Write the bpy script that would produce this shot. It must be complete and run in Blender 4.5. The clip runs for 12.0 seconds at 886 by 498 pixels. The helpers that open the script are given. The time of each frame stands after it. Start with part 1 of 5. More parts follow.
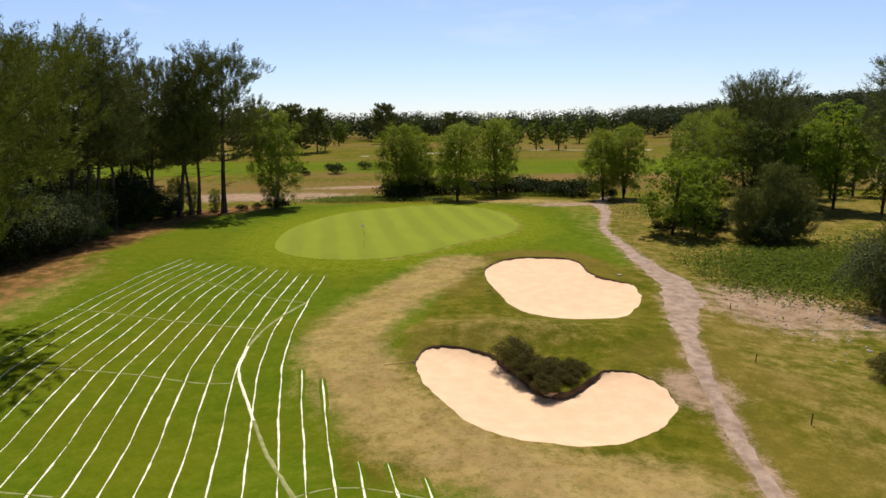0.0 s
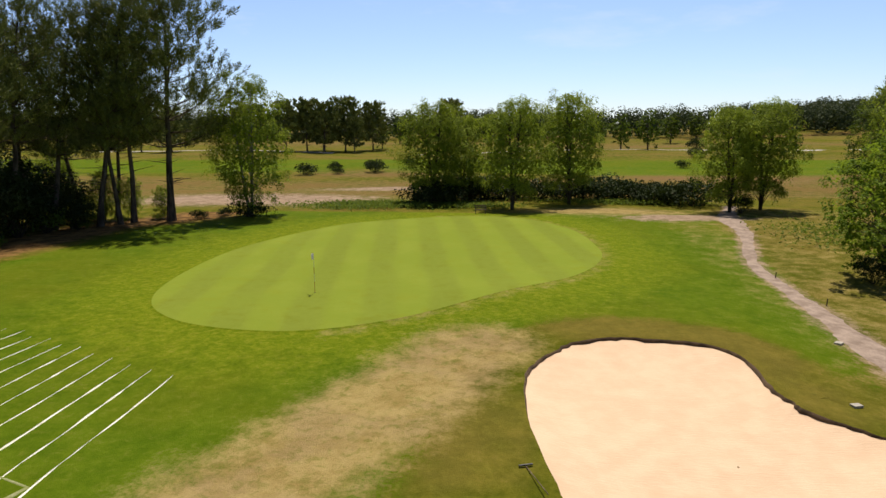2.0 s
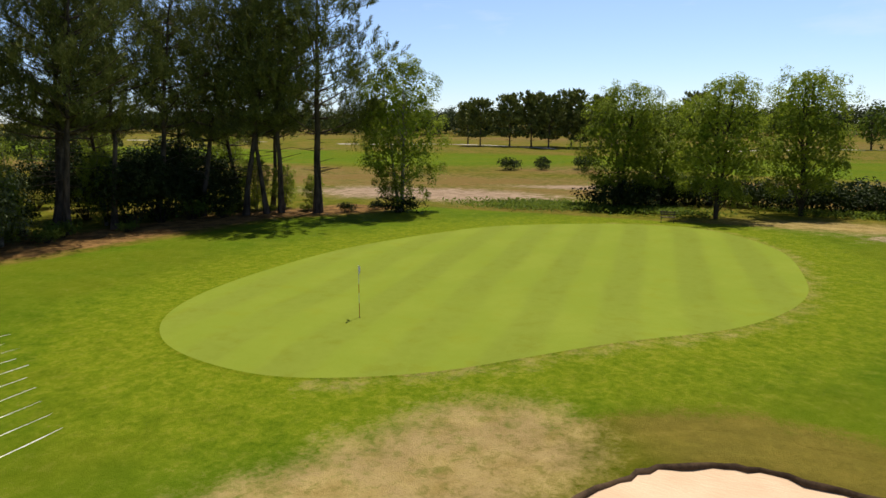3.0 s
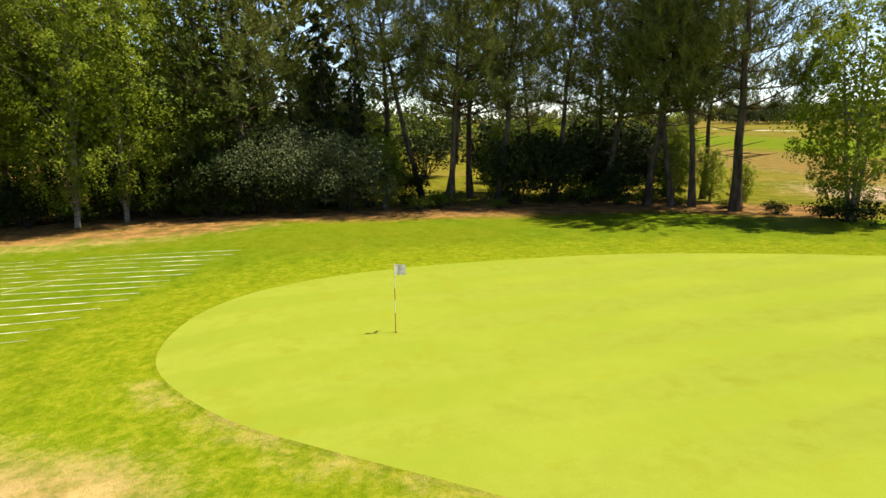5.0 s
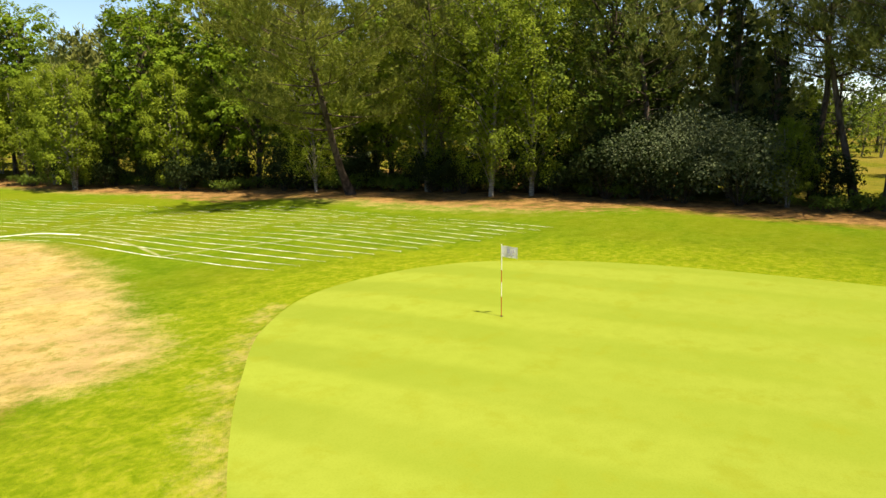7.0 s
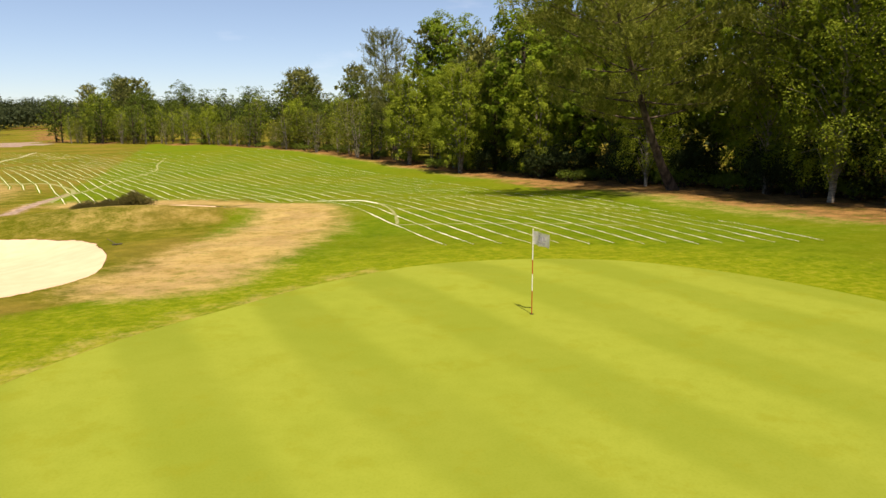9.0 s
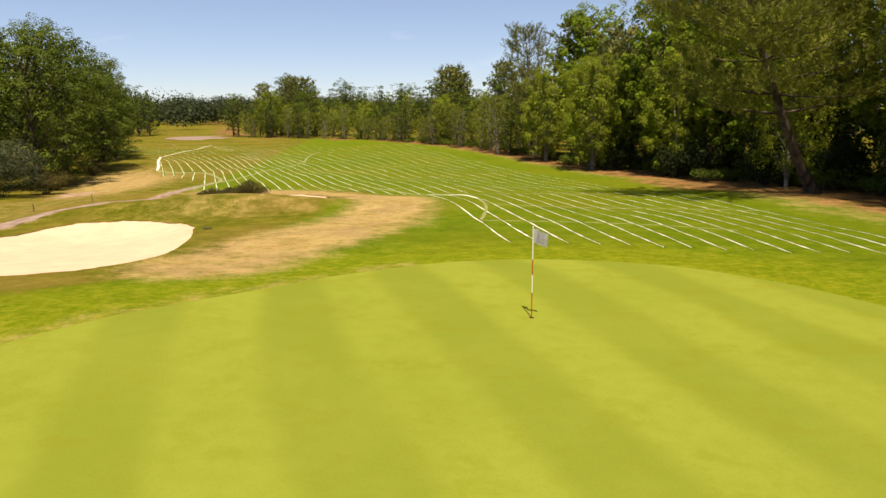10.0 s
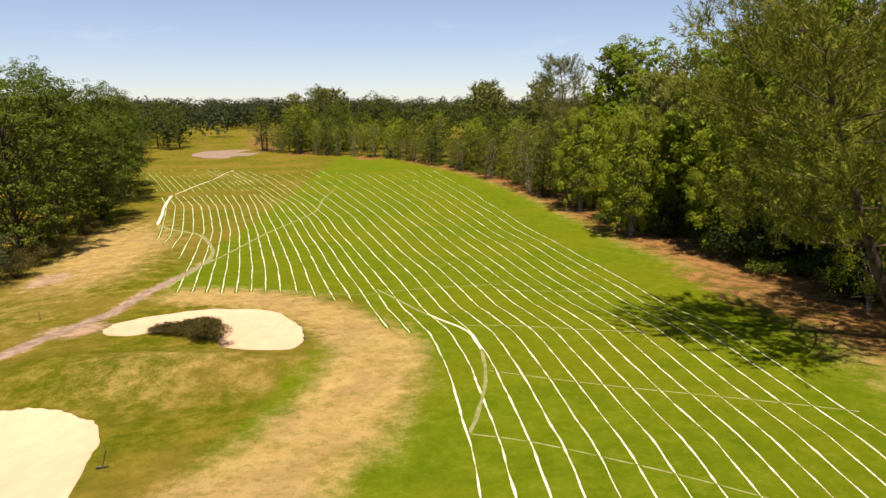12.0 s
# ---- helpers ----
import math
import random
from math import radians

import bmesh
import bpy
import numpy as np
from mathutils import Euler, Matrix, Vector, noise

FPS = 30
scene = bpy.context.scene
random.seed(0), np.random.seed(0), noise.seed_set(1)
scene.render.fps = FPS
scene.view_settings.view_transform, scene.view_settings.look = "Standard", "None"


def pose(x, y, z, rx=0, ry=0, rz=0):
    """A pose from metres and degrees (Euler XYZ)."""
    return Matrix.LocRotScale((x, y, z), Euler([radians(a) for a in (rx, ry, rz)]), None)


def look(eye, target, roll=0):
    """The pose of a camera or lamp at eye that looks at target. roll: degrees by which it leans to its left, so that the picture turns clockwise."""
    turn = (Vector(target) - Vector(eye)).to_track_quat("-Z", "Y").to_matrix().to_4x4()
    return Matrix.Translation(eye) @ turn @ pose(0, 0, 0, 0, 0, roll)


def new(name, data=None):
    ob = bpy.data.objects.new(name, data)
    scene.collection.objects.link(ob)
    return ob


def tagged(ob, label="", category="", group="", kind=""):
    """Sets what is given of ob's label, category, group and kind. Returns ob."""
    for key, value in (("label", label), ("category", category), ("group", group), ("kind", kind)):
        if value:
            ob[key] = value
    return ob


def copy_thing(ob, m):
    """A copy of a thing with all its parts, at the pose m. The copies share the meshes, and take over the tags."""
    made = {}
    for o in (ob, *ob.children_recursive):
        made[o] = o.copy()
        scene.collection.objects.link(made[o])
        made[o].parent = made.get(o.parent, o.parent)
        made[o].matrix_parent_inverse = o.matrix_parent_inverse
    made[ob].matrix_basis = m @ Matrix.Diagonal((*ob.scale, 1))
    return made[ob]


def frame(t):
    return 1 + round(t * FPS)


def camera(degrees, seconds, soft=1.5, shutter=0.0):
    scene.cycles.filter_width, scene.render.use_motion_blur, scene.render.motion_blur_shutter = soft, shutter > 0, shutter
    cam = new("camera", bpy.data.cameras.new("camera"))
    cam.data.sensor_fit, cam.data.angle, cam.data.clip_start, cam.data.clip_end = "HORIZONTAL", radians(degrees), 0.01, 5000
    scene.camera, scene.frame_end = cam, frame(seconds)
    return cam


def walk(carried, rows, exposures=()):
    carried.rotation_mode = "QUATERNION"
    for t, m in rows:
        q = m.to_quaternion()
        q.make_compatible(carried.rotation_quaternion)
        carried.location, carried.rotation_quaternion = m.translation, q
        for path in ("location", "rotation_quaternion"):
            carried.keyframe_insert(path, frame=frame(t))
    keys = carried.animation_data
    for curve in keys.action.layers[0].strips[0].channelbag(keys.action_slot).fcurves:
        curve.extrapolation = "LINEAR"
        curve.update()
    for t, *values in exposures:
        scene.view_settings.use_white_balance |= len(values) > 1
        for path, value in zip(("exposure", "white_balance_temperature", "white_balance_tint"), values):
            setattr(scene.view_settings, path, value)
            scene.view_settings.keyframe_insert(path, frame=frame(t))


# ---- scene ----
cam = camera(65.43, 12.0)
WALK = [
    (0, (0.000, 0.000, 12.417), (-0.106, 19.663, 8.762), -0.56),
    (0.5, (-0.522, 10.155, 11.268), (-0.700, 29.829, 7.675), -0.53),
    (1, (-0.345, 18.842, 10.408), (-0.546, 38.518, 6.830), -0.52),
    (1.5, (0.900, 26.132, 9.648), (0.247, 45.806, 6.110), -0.49),
    (2, (3.025, 32.927, 9.115), (0.728, 52.478, 5.579), -0.33),
    (2.5, (5.047, 39.314, 8.565), (-0.130, 58.303, 5.011), -0.15),
    (3, (7.465, 45.408, 8.098), (-1.388, 62.980, 4.514), -0.06),
    (3.2, (8.332, 47.862, 7.956), (-2.016, 64.590, 4.340), 0.02),
    (4.8, (12.297, 64.591, 6.727), (-6.513, 70.302, 3.048), -0.44),
    (5, (12.475, 66.095, 6.644), (-6.753, 70.175, 2.953), -0.54),
    (5.5, (12.710, 69.855, 6.420), (-6.944, 69.447, 2.738), -0.73),
    (6, (12.604, 73.184, 6.421), (-6.573, 68.930, 2.660), -0.64),
    (6.5, (11.380, 76.049, 6.258), (-6.678, 68.338, 2.460), -0.67),
    (7, (9.376, 78.779, 6.086), (-6.909, 67.820, 2.252), -0.63),
    (7.2, (8.247, 79.336, 5.854), (-7.349, 67.411, 2.037), -0.55),
    (8.8, (0.558, 84.443, 5.120), (-6.965, 66.283, 1.432), -0.30),
    (9, (-0.498, 84.479, 5.022), (-6.989, 65.929, 1.314), -0.36),
    (9.5, (-2.954, 84.428, 4.818), (-6.810, 65.165, 1.066), -0.42),
    (10, (-4.550, 84.687, 4.819), (-6.612, 65.154, 1.048), -0.30),
    (10.5, (-5.940, 84.100, 5.150), (-7.522, 64.541, 1.295), -0.33),
    (11, (-7.156, 81.906, 7.089), (-8.602, 62.345, 3.177), -0.30),
    (11.5, (-7.550, 79.250, 9.745), (-8.960, 59.711, 5.724), -0.25),
    (12, (-8.143, 74.550, 12.345), (-9.016, 54.990, 8.294), -0.30),
]
walk(cam, [(t, look(eye, aim, lean)) for t, eye, aim, lean in WALK], [(0, 0.25, 7050, 15), (3.2, 0.34, 6800, 10), (4.8, 1.18, 7900, 8), (7.2, 1.18, 7900, 8), (8.8, 0.68, 8000, 17), (12, 0.56, 8100, 22)])


# ---- light ----
SUN_EL, SUN_AZ = radians(65), radians(0)
world = bpy.data.worlds.new("sky")
scene.world = world
world.use_nodes = True
wn = world.node_tree.nodes
sky = wn.new("ShaderNodeTexSky")
sky.sky_type, sky.sun_disc = "NISHITA", False
sky.sun_elevation, sky.sun_rotation = SUN_EL, SUN_AZ
sky.air_density, sky.dust_density, sky.ozone_density, sky.altitude = 1.0, 0.1, 2.5, 1200
wn["Background"].inputs["Strength"].default_value = 0.095
tint = wn.new("ShaderNodeMix")
tint.data_type, tint.blend_type = "RGBA", "MULTIPLY"
tint.inputs["Factor"].default_value = 1.0
hue = wn.new("ShaderNodeMix")
hue.data_type = "RGBA"
hue.inputs["A"].default_value, hue.inputs["B"].default_value = (0.95, 1.0, 1.07, 1), (1.0, 0.985, 1.06, 1)
world.node_tree.links.new(hue.outputs["Result"], tint.inputs["B"])
# the sky is paler towards the sun and deeper overhead, with faint high wisps
way, axes, slope, glow = wn.new("ShaderNodeTexCoord"), wn.new("ShaderNodeSeparateXYZ"), wn.new("ShaderNodeMapRange"), wn.new("ShaderNodeVectorMath")
world.node_tree.links.new(way.outputs["Generated"], axes.inputs[0])
world.node_tree.links.new(axes.outputs["Y"], slope.inputs["Value"])
for socket, value in (("From Min", -1.0), ("From Max", 1.0), ("To Min", 0.93), ("To Max", 1.24)):
    slope.inputs[socket].default_value = value
turn = wn.new("ShaderNodeMapRange")
turn.inputs["From Min"].default_value, turn.inputs["From Max"].default_value = -1.0, 1.0
world.node_tree.links.new(axes.outputs["Y"], turn.inputs["Value"])
world.node_tree.links.new(turn.outputs["Result"], hue.inputs["Factor"])
zenith, both = wn.new("ShaderNodeMapRange"), wn.new("ShaderNodeMath")
world.node_tree.links.new(axes.outputs["Z"], zenith.inputs["Value"])
for socket, value in (("From Min", 0.26), ("From Max", 0.7), ("To Min", 1.0), ("To Max", 0.34)):
    zenith.inputs[socket].default_value = value
both.operation = "MULTIPLY"
world.node_tree.links.new(slope.outputs["Result"], both.inputs[0])
world.node_tree.links.new(zenith.outputs["Result"], both.inputs[1])
glow.operation = "SCALE"
world.node_tree.links.new(sky.outputs["Color"], glow.inputs[0])
world.node_tree.links.new(both.outputs[0], glow.inputs["Scale"])
far, wisp, thin, veil = wn.new("ShaderNodeMapping"), wn.new("ShaderNodeTexNoise"), wn.new("ShaderNodeMapRange"), wn.new("ShaderNodeMix")
far.inputs["Scale"].default_value = (2.2, 2.2, 9.0)
world.node_tree.links.new(way.outputs["Generated"], far.inputs["Vector"])
world.node_tree.links.new(far.outputs["Vector"], wisp.inputs["Vector"])
wisp.inputs["Scale"].default_value, wisp.inputs["Detail"].default_value, wisp.inputs["Roughness"].default_value = 2.0, 6.0, 0.6
for socket, value in (("From Min", 0.60), ("From Max", 0.85), ("To Min", 0.0), ("To Max", 0.3)):
    thin.inputs[socket].default_value = value
world.node_tree.links.new(wisp.outputs[0], thin.inputs["Value"])
veil.data_type = "RGBA"
veil.inputs["B"].default_value = (9.0, 9.2, 9.4, 1)
world.node_tree.links.new(thin.outputs["Result"], veil.inputs["Factor"])
world.node_tree.links.new(glow.outputs[0], veil.inputs["A"])
rim, haze = wn.new("ShaderNodeMapRange"), wn.new("ShaderNodeMix")
world.node_tree.links.new(axes.outputs["Z"], rim.inputs["Value"])
for socket, value in (("From Min", 0.0), ("From Max", 0.22), ("To Min", 1.0), ("To Max", 0.0)):
    rim.inputs[socket].default_value = value
haze.data_type, haze.blend_type = "RGBA", "MULTIPLY"
haze.inputs["B"].default_value = (0.70, 0.79, 0.95, 1)
world.node_tree.links.new(rim.outputs["Result"], haze.inputs["Factor"])
world.node_tree.links.new(veil.outputs["Result"], haze.inputs["A"])
world.node_tree.links.new(haze.outputs["Result"], tint.inputs["A"])
world.node_tree.links.new(tint.outputs["Result"], wn["Background"].inputs["Color"])
sun = new("sun", bpy.data.lights.new("sun", "SUN"))
sun.data.energy, sun.data.angle, sun.data.color = 5.0, radians(0.6), (1.0, 0.94, 0.83)
sun.matrix_basis = look((math.sin(SUN_AZ) * math.cos(SUN_EL) * 200, math.cos(SUN_AZ) * math.cos(SUN_EL) * 200, math.sin(SUN_EL) * 200), (0, 0, 0))

# ---- materials ----


class Mat:
    """A node material with short ways to add nodes."""

    def __init__(self, name, rough=0.8, spec=0.3):
        self.m = bpy.data.materials.new(name)
        self.m.use_nodes = True
        self.t = self.m.node_tree
        self.b = self.t.nodes["Principled BSDF"]
        self.b.inputs["Roughness"].default_value = rough
        self.b.inputs["Specular IOR Level"].default_value = spec
        self.pos = self.t.nodes.new("ShaderNodeNewGeometry")

    def put(self, sock, v):
        if isinstance(v, bpy.types.NodeSocket):
            self.t.links.new(v, sock)
        elif isinstance(v, tuple) and len(v) == 3 and sock.type == "RGBA":
            sock.default_value = (*v, 1)
        else:
            sock.default_value = v

    def noise(self, scale, detail=3.0, rough=0.55, stretch=(1, 1, 1), dist=0.0):
        mp = self.t.nodes.new("ShaderNodeMapping")
        self.t.links.new(self.pos.outputs["Position"], mp.inputs["Vector"])
        mp.inputs["Scale"].default_value = stretch
        n = self.t.nodes.new("ShaderNodeTexNoise")
        self.t.links.new(mp.outputs["Vector"], n.inputs["Vector"])
        n.inputs["Scale"].default_value, n.inputs["Detail"].default_value = scale, detail
        n.inputs["Roughness"].default_value, n.inputs["Distortion"].default_value = rough, dist
        return n.outputs["Fac"]

    def ramp(self, v, a, b, lo=0.0, hi=1.0):
        n = self.t.nodes.new("ShaderNodeMapRange")
        n.interpolation_type = "SMOOTHSTEP"
        self.put(n.inputs["Value"], v)
        n.inputs["From Min"].default_value, n.inputs["From Max"].default_value = a, b
        n.inputs["To Min"].default_value, n.inputs["To Max"].default_value = lo, hi
        return n.outputs["Result"]

    def math(self, op, a, b=0.0):
        n = self.t.nodes.new("ShaderNodeMath")
        n.operation = op
        self.put(n.inputs[0], a)
        self.put(n.inputs[1], b)
        return n.outputs[0]

    def mix(self, f, a, b, kind="MIX"):
        n = self.t.nodes.new("ShaderNodeMix")
        n.data_type, n.blend_type = "RGBA", kind
        self.put(n.inputs["Factor"], f)
        self.put(n.inputs["A"], a)
        self.put(n.inputs["B"], b)
        return n.outputs["Result"]

    def attr(self, name):
        n = self.t.nodes.new("ShaderNodeAttribute")
        n.attribute_name = name
        return n.outputs["Fac"]

    def island(self):
        return self.pos.outputs["Random Per Island"]

    def rand(self):
        return self.t.nodes.new("ShaderNodeObjectInfo").outputs["Random"]

    def axis(self, i):
        n = self.t.nodes.new("ShaderNodeSeparateXYZ")
        self.t.links.new(self.pos.outputs["Position"], n.inputs[0])
        return n.outputs[i]

    def bump(self, h, dist=0.02, strength=0.6):
        n = self.t.nodes.new("ShaderNodeBump")
        n.inputs["Distance"].default_value, n.inputs["Strength"].default_value = dist, strength
        self.put(n.inputs["Height"], h)
        self.t.links.new(n.outputs["Normal"], self.b.inputs["Normal"])

    def color(self, v):
        self.put(self.b.inputs["Base Color"], v)
        return self.m

    def translucent(self, col, fac):
        tr, mx = self.t.nodes.new("ShaderNodeBsdfTranslucent"), self.t.nodes.new("ShaderNodeMixShader")
        self.put(tr.inputs["Color"], col)
        mx.inputs[0].default_value = fac
        out = self.t.nodes["Material Output"]
        self.t.links.new(self.b.outputs[0], mx.inputs[1])
        self.t.links.new(tr.outputs[0], mx.inputs[2])
        self.t.links.new(mx.outputs[0], out.inputs["Surface"])


def ground_material():
    k = Mat("turf_ground", 1.0, 0.02)
    k.b.inputs["Diffuse Roughness"].default_value = 0.3
    n_big, n_mid, n_fine = k.noise(0.09, 4), k.noise(0.8, 6, 0.72), k.noise(7.0, 5, 0.75)
    clump = k.noise(2.6, 5, 0.7, (1, 1, 1), 0.6)
    blades = k.noise(28.0, 3, 0.7)
    fair = k.mix(k.ramp(n_mid, 0.3, 0.7), (0.079, 0.137, 0.006), (0.122, 0.180, 0.010))
    fair = k.mix(k.ramp(n_big, 0.4, 0.65, 0, 0.5), fair, (0.150, 0.165, 0.010))
    longg = k.mix(k.ramp(n_mid, 0.35, 0.68), (0.080, 0.097, 0.007), (0.175, 0.162, 0.018))
    longg = k.mix(k.ramp(n_big, 0.42, 0.62, 0, 0.6), longg, (0.21, 0.155, 0.036))
    straw = k.mix(k.ramp(n_mid, 0.3, 0.7), (0.310, 0.220, 0.078), (0.465, 0.352, 0.150))
    straw = k.mix(k.ramp(k.noise(0.35, 4, 0.65), 0.42, 0.62, 0, 0.45), straw, (0.325, 0.228, 0.125))
    straw = k.mix(k.ramp(n_fine, 0.45, 0.75, 0, 0.35), straw, (0.17, 0.14, 0.03))
    soil = k.mix(k.ramp(n_mid, 0.3, 0.7), (0.26, 0.18, 0.125), (0.45, 0.33, 0.24))
    litter = k.mix(k.ramp(n_mid, 0.35, 0.65), (0.100, 0.056, 0.024), (0.310, 0.175, 0.068))
    edge = k.math("ADD", k.math("MULTIPLY", k.math("SUBTRACT", n_mid, 0.5), 1.1), k.math("MULTIPLY", k.math("SUBTRACT", n_fine, 0.5), 0.9))

    def zone(name, wide=0.22):
        return k.ramp(k.math("ADD", k.attr(name), edge), 0.5 - wide, 0.5 + wide)

    apron = k.mix(k.ramp(clump, 0.35, 0.65), (0.132, 0.190, 0.008), (0.210, 0.248, 0.014))
    c = k.mix(zone("apron", 0.35), fair, apron)
    c = k.mix(zone("rough"), c, longg)
    c = k.mix(k.math("MULTIPLY", zone("dry", 0.36), k.ramp(clump, 0.25, 0.55, 0.5, 1.0)), c, straw)
    heath = k.mix(k.ramp(n_mid, 0.3, 0.7), (0.150, 0.112, 0.036), (0.275, 0.185, 0.078))
    heath = k.mix(k.ramp(n_big, 0.4, 0.6, 0, 0.7), heath, (0.215, 0.118, 0.055))
    c = k.mix(zone("heath", 0.4), c, heath)
    c = k.mix(zone("litter"), c, litter)
    c = k.mix(zone("bare"), c, soil)
    c = k.mix(k.ramp(clump, 0.5, 0.72, 0, 0.34), c, k.mix(0.6, c, (0.30, 0.27, 0.05)))
    c = k.mix(k.ramp(clump, 0.5, 0.3, 0, 0.36), c, k.mix(1.0, c, (0.62, 0.72, 0.5), "MULTIPLY"))
    c = k.mix(k.ramp(n_fine, 0.5, 0.28, 0, 0.36), c, k.mix(1.0, c, (0.6, 0.66, 0.5), "MULTIPLY"))
    c = k.mix(k.ramp(blades, 0.3, 0.75, 0.0, 0.35), c, k.mix(0.5, c, (0.02, 0.03, 0.004), "MULTIPLY"))
    k.bump(k.math("ADD", k.math("MULTIPLY", n_fine, 0.7), k.math("MULTIPLY", blades, 0.5)), 0.06, 0.8)
    return k.color(c)


def green_material():
    k = Mat("mown_green", 1.0, 0.03)
    n_big, n_mid, n_fine = k.noise(0.22, 4, 0.6), k.noise(2.2, 4), k.noise(22.0, 3)
    mp = k.t.nodes.new("ShaderNodeMapping")
    k.t.links.new(k.pos.outputs["Position"], mp.inputs["Vector"])
    mp.inputs["Rotation"].default_value = (0, 0, radians(-10))
    sx = k.t.nodes.new("ShaderNodeSeparateXYZ")
    k.t.links.new(mp.outputs["Vector"], sx.inputs[0])
    wob = k.math("ADD", sx.outputs[0], k.math("MULTIPLY", k.noise(0.12, 2), 1.2))
    band = k.ramp(k.math("SINE", k.math("MULTIPLY", wob, math.pi / 1.75)), -0.6, 0.6)
    soft = k.math("MULTIPLY", band, k.ramp(k.noise(0.16, 3), 0.30, 0.58, 0.55, 1.0))
    # blades bent away in turn: rough stripes throw more light back to where it came from
    k.put(k.b.inputs["Diffuse Roughness"], k.math("MULTIPLY", soft, 0.36))
    # the stripes' sheen is put into the colour too, paler where rough
    c = k.mix(soft, (0.166, 0.214, 0.026), (0.202, 0.249, 0.034))
    c = k.mix(k.ramp(n_big, 0.4, 0.68, 0, 0.45), c, (0.204, 0.244, 0.036))
    c = k.mix(k.ramp(n_mid, 0.35, 0.7, 0, 0.25), c, (0.152, 0.195, 0.020))
    c = k.mix(k.ramp(k.noise(0.8, 6, 0.7), 0.5, 0.66, 0, 0.45), c, (0.172, 0.195, 0.017))
    c = k.mix(k.ramp(n_fine, 0.4, 0.75, 0, 0.18), c, (0.11, 0.16, 0.012))
    k.bump(n_fine, 0.01, 0.35)
    return k.color(c)


def sand_material():
    k = Mat("bunker_sand", 0.95, 0.1)
    n_mid, n_fine = k.noise(1.1, 5), k.noise(30.0, 4)
    rake = k.noise(2.6, 3, 0.5, (1, 6, 1), 0.4)
    c = k.mix(k.ramp(n_mid, 0.3, 0.7), (0.585, 0.420, 0.288), (0.650, 0.480, 0.336))
    c = k.mix(k.ramp(n_fine, 0.4, 0.7, 0, 0.25), c, (0.50, 0.36, 0.24))
    k.bump(k.math("ADD", k.math("MULTIPLY", rake, 0.6), k.math("MULTIPLY", n_fine, 0.3)), 0.05, 0.5)
    return k.color(c)


def plain(name, dark, light, scale, rough=0.85, bump=0.02, spec=0.2, stretch=(1, 1, 1)):
    k = Mat(name, rough, spec)
    n, f = k.noise(scale, 5, 0.6, stretch), k.noise(scale * 9, 3)
    c = k.mix(k.ramp(n, 0.3, 0.7), dark, light)
    c = k.mix(k.ramp(f, 0.4, 0.75, 0, 0.3), c, tuple(v * 0.55 for v in dark))
    k.bump(k.math("ADD", n, k.math("MULTIPLY", f, 0.4)), bump, 0.7)
    return k.color(c)


def leaf_material(name, dark, light, glow, fac=0.3):
    k = Mat(name, 0.65, 0.08)
    c = k.mix(k.ramp(k.island(), 0.0, 1.0), dark, light)
    c = k.mix(k.ramp(k.noise(0.35, 3), 0.4, 0.62, 0, 0.35), c, tuple(v * 0.8 for v in dark))
    c = k.mix(k.ramp(k.rand(), 0.0, 1.0, 0.0, 0.36), c, tuple(v * 0.55 for v in dark))
    k.translucent(k.mix(k.island(), glow, tuple(v * 0.75 for v in glow)), fac)
    return k.color(c)


def line_material():
    k = Mat("white_drain_sand", 0.9, 0.1)
    n, f = k.noise(3.0, 5, 0.6), k.noise(14.0, 4, 0.7)
    c = k.mix(k.ramp(n, 0.3, 0.7), (0.60, 0.60, 0.48), (0.80, 0.80, 0.70))
    c = k.mix(k.ramp(f, 0.55, 0.68, 0, 0.75), c, (0.16, 0.20, 0.02))
    k.bump(n, 0.02, 0.6)
    return k.color(c)


M_GROUND, M_GREEN, M_SAND = ground_material(), green_material(), sand_material()
M_LIP = plain("bunker_lip_soil", (0.055, 0.038, 0.024), (0.15, 0.10, 0.06), 2.2, 0.95, 0.02)
M_PATH = plain("trodden_gravel", (0.200, 0.148, 0.116), (0.345, 0.270, 0.220), 1.4, 0.95, 0.008)
M_ROAD = plain("pale_track", (0.40, 0.36, 0.32), (0.52, 0.47, 0.42), 0.3, 0.95, 0.02)
M_LINE = line_material()
M_TRENCH = plain("filled_trench", (0.17, 0.20, 0.06), (0.30, 0.31, 0.16), 2.0, 0.95, 0.02)
M_BARK = plain("pine_bark", (0.045, 0.036, 0.029), (0.150, 0.116, 0.090), 3.0, 0.95, 0.06, 0.05, (1, 1, 0.25))
M_BIRCH = plain("birch_bark", (0.10, 0.09, 0.07), (0.34, 0.31, 0.26), 2.5, 0.8, 0.02, 0.2, (1, 1, 3))
M_OAKBARK = plain("oak_bark", (0.040, 0.032, 0.022), (0.105, 0.085, 0.06), 4.0, 0.95, 0.05, 0.1, (1, 1, 0.3))
M_PINE = leaf_material("pine_needles", (0.090, 0.112, 0.032), (0.250, 0.258, 0.066), (0.16, 0.20, 0.05), 0.08)
# yellower copy of the needles, the bent pine's sunlight put into its colour
M_PINE_SUNLIT = leaf_material("sunlit_needles", (0.118, 0.146, 0.022), (0.290, 0.312, 0.052), (0.22, 0.26, 0.03), 0.06)
M_BIRCHLEAF = leaf_material("birch_leaves", (0.100, 0.150, 0.012), (0.310, 0.375, 0.040), (0.38, 0.48, 0.045), 0.28)
M_OAKLEAF = leaf_material("oak_leaves", (0.038, 0.068, 0.010), (0.145, 0.195, 0.027), (0.17, 0.25, 0.02), 0.2)
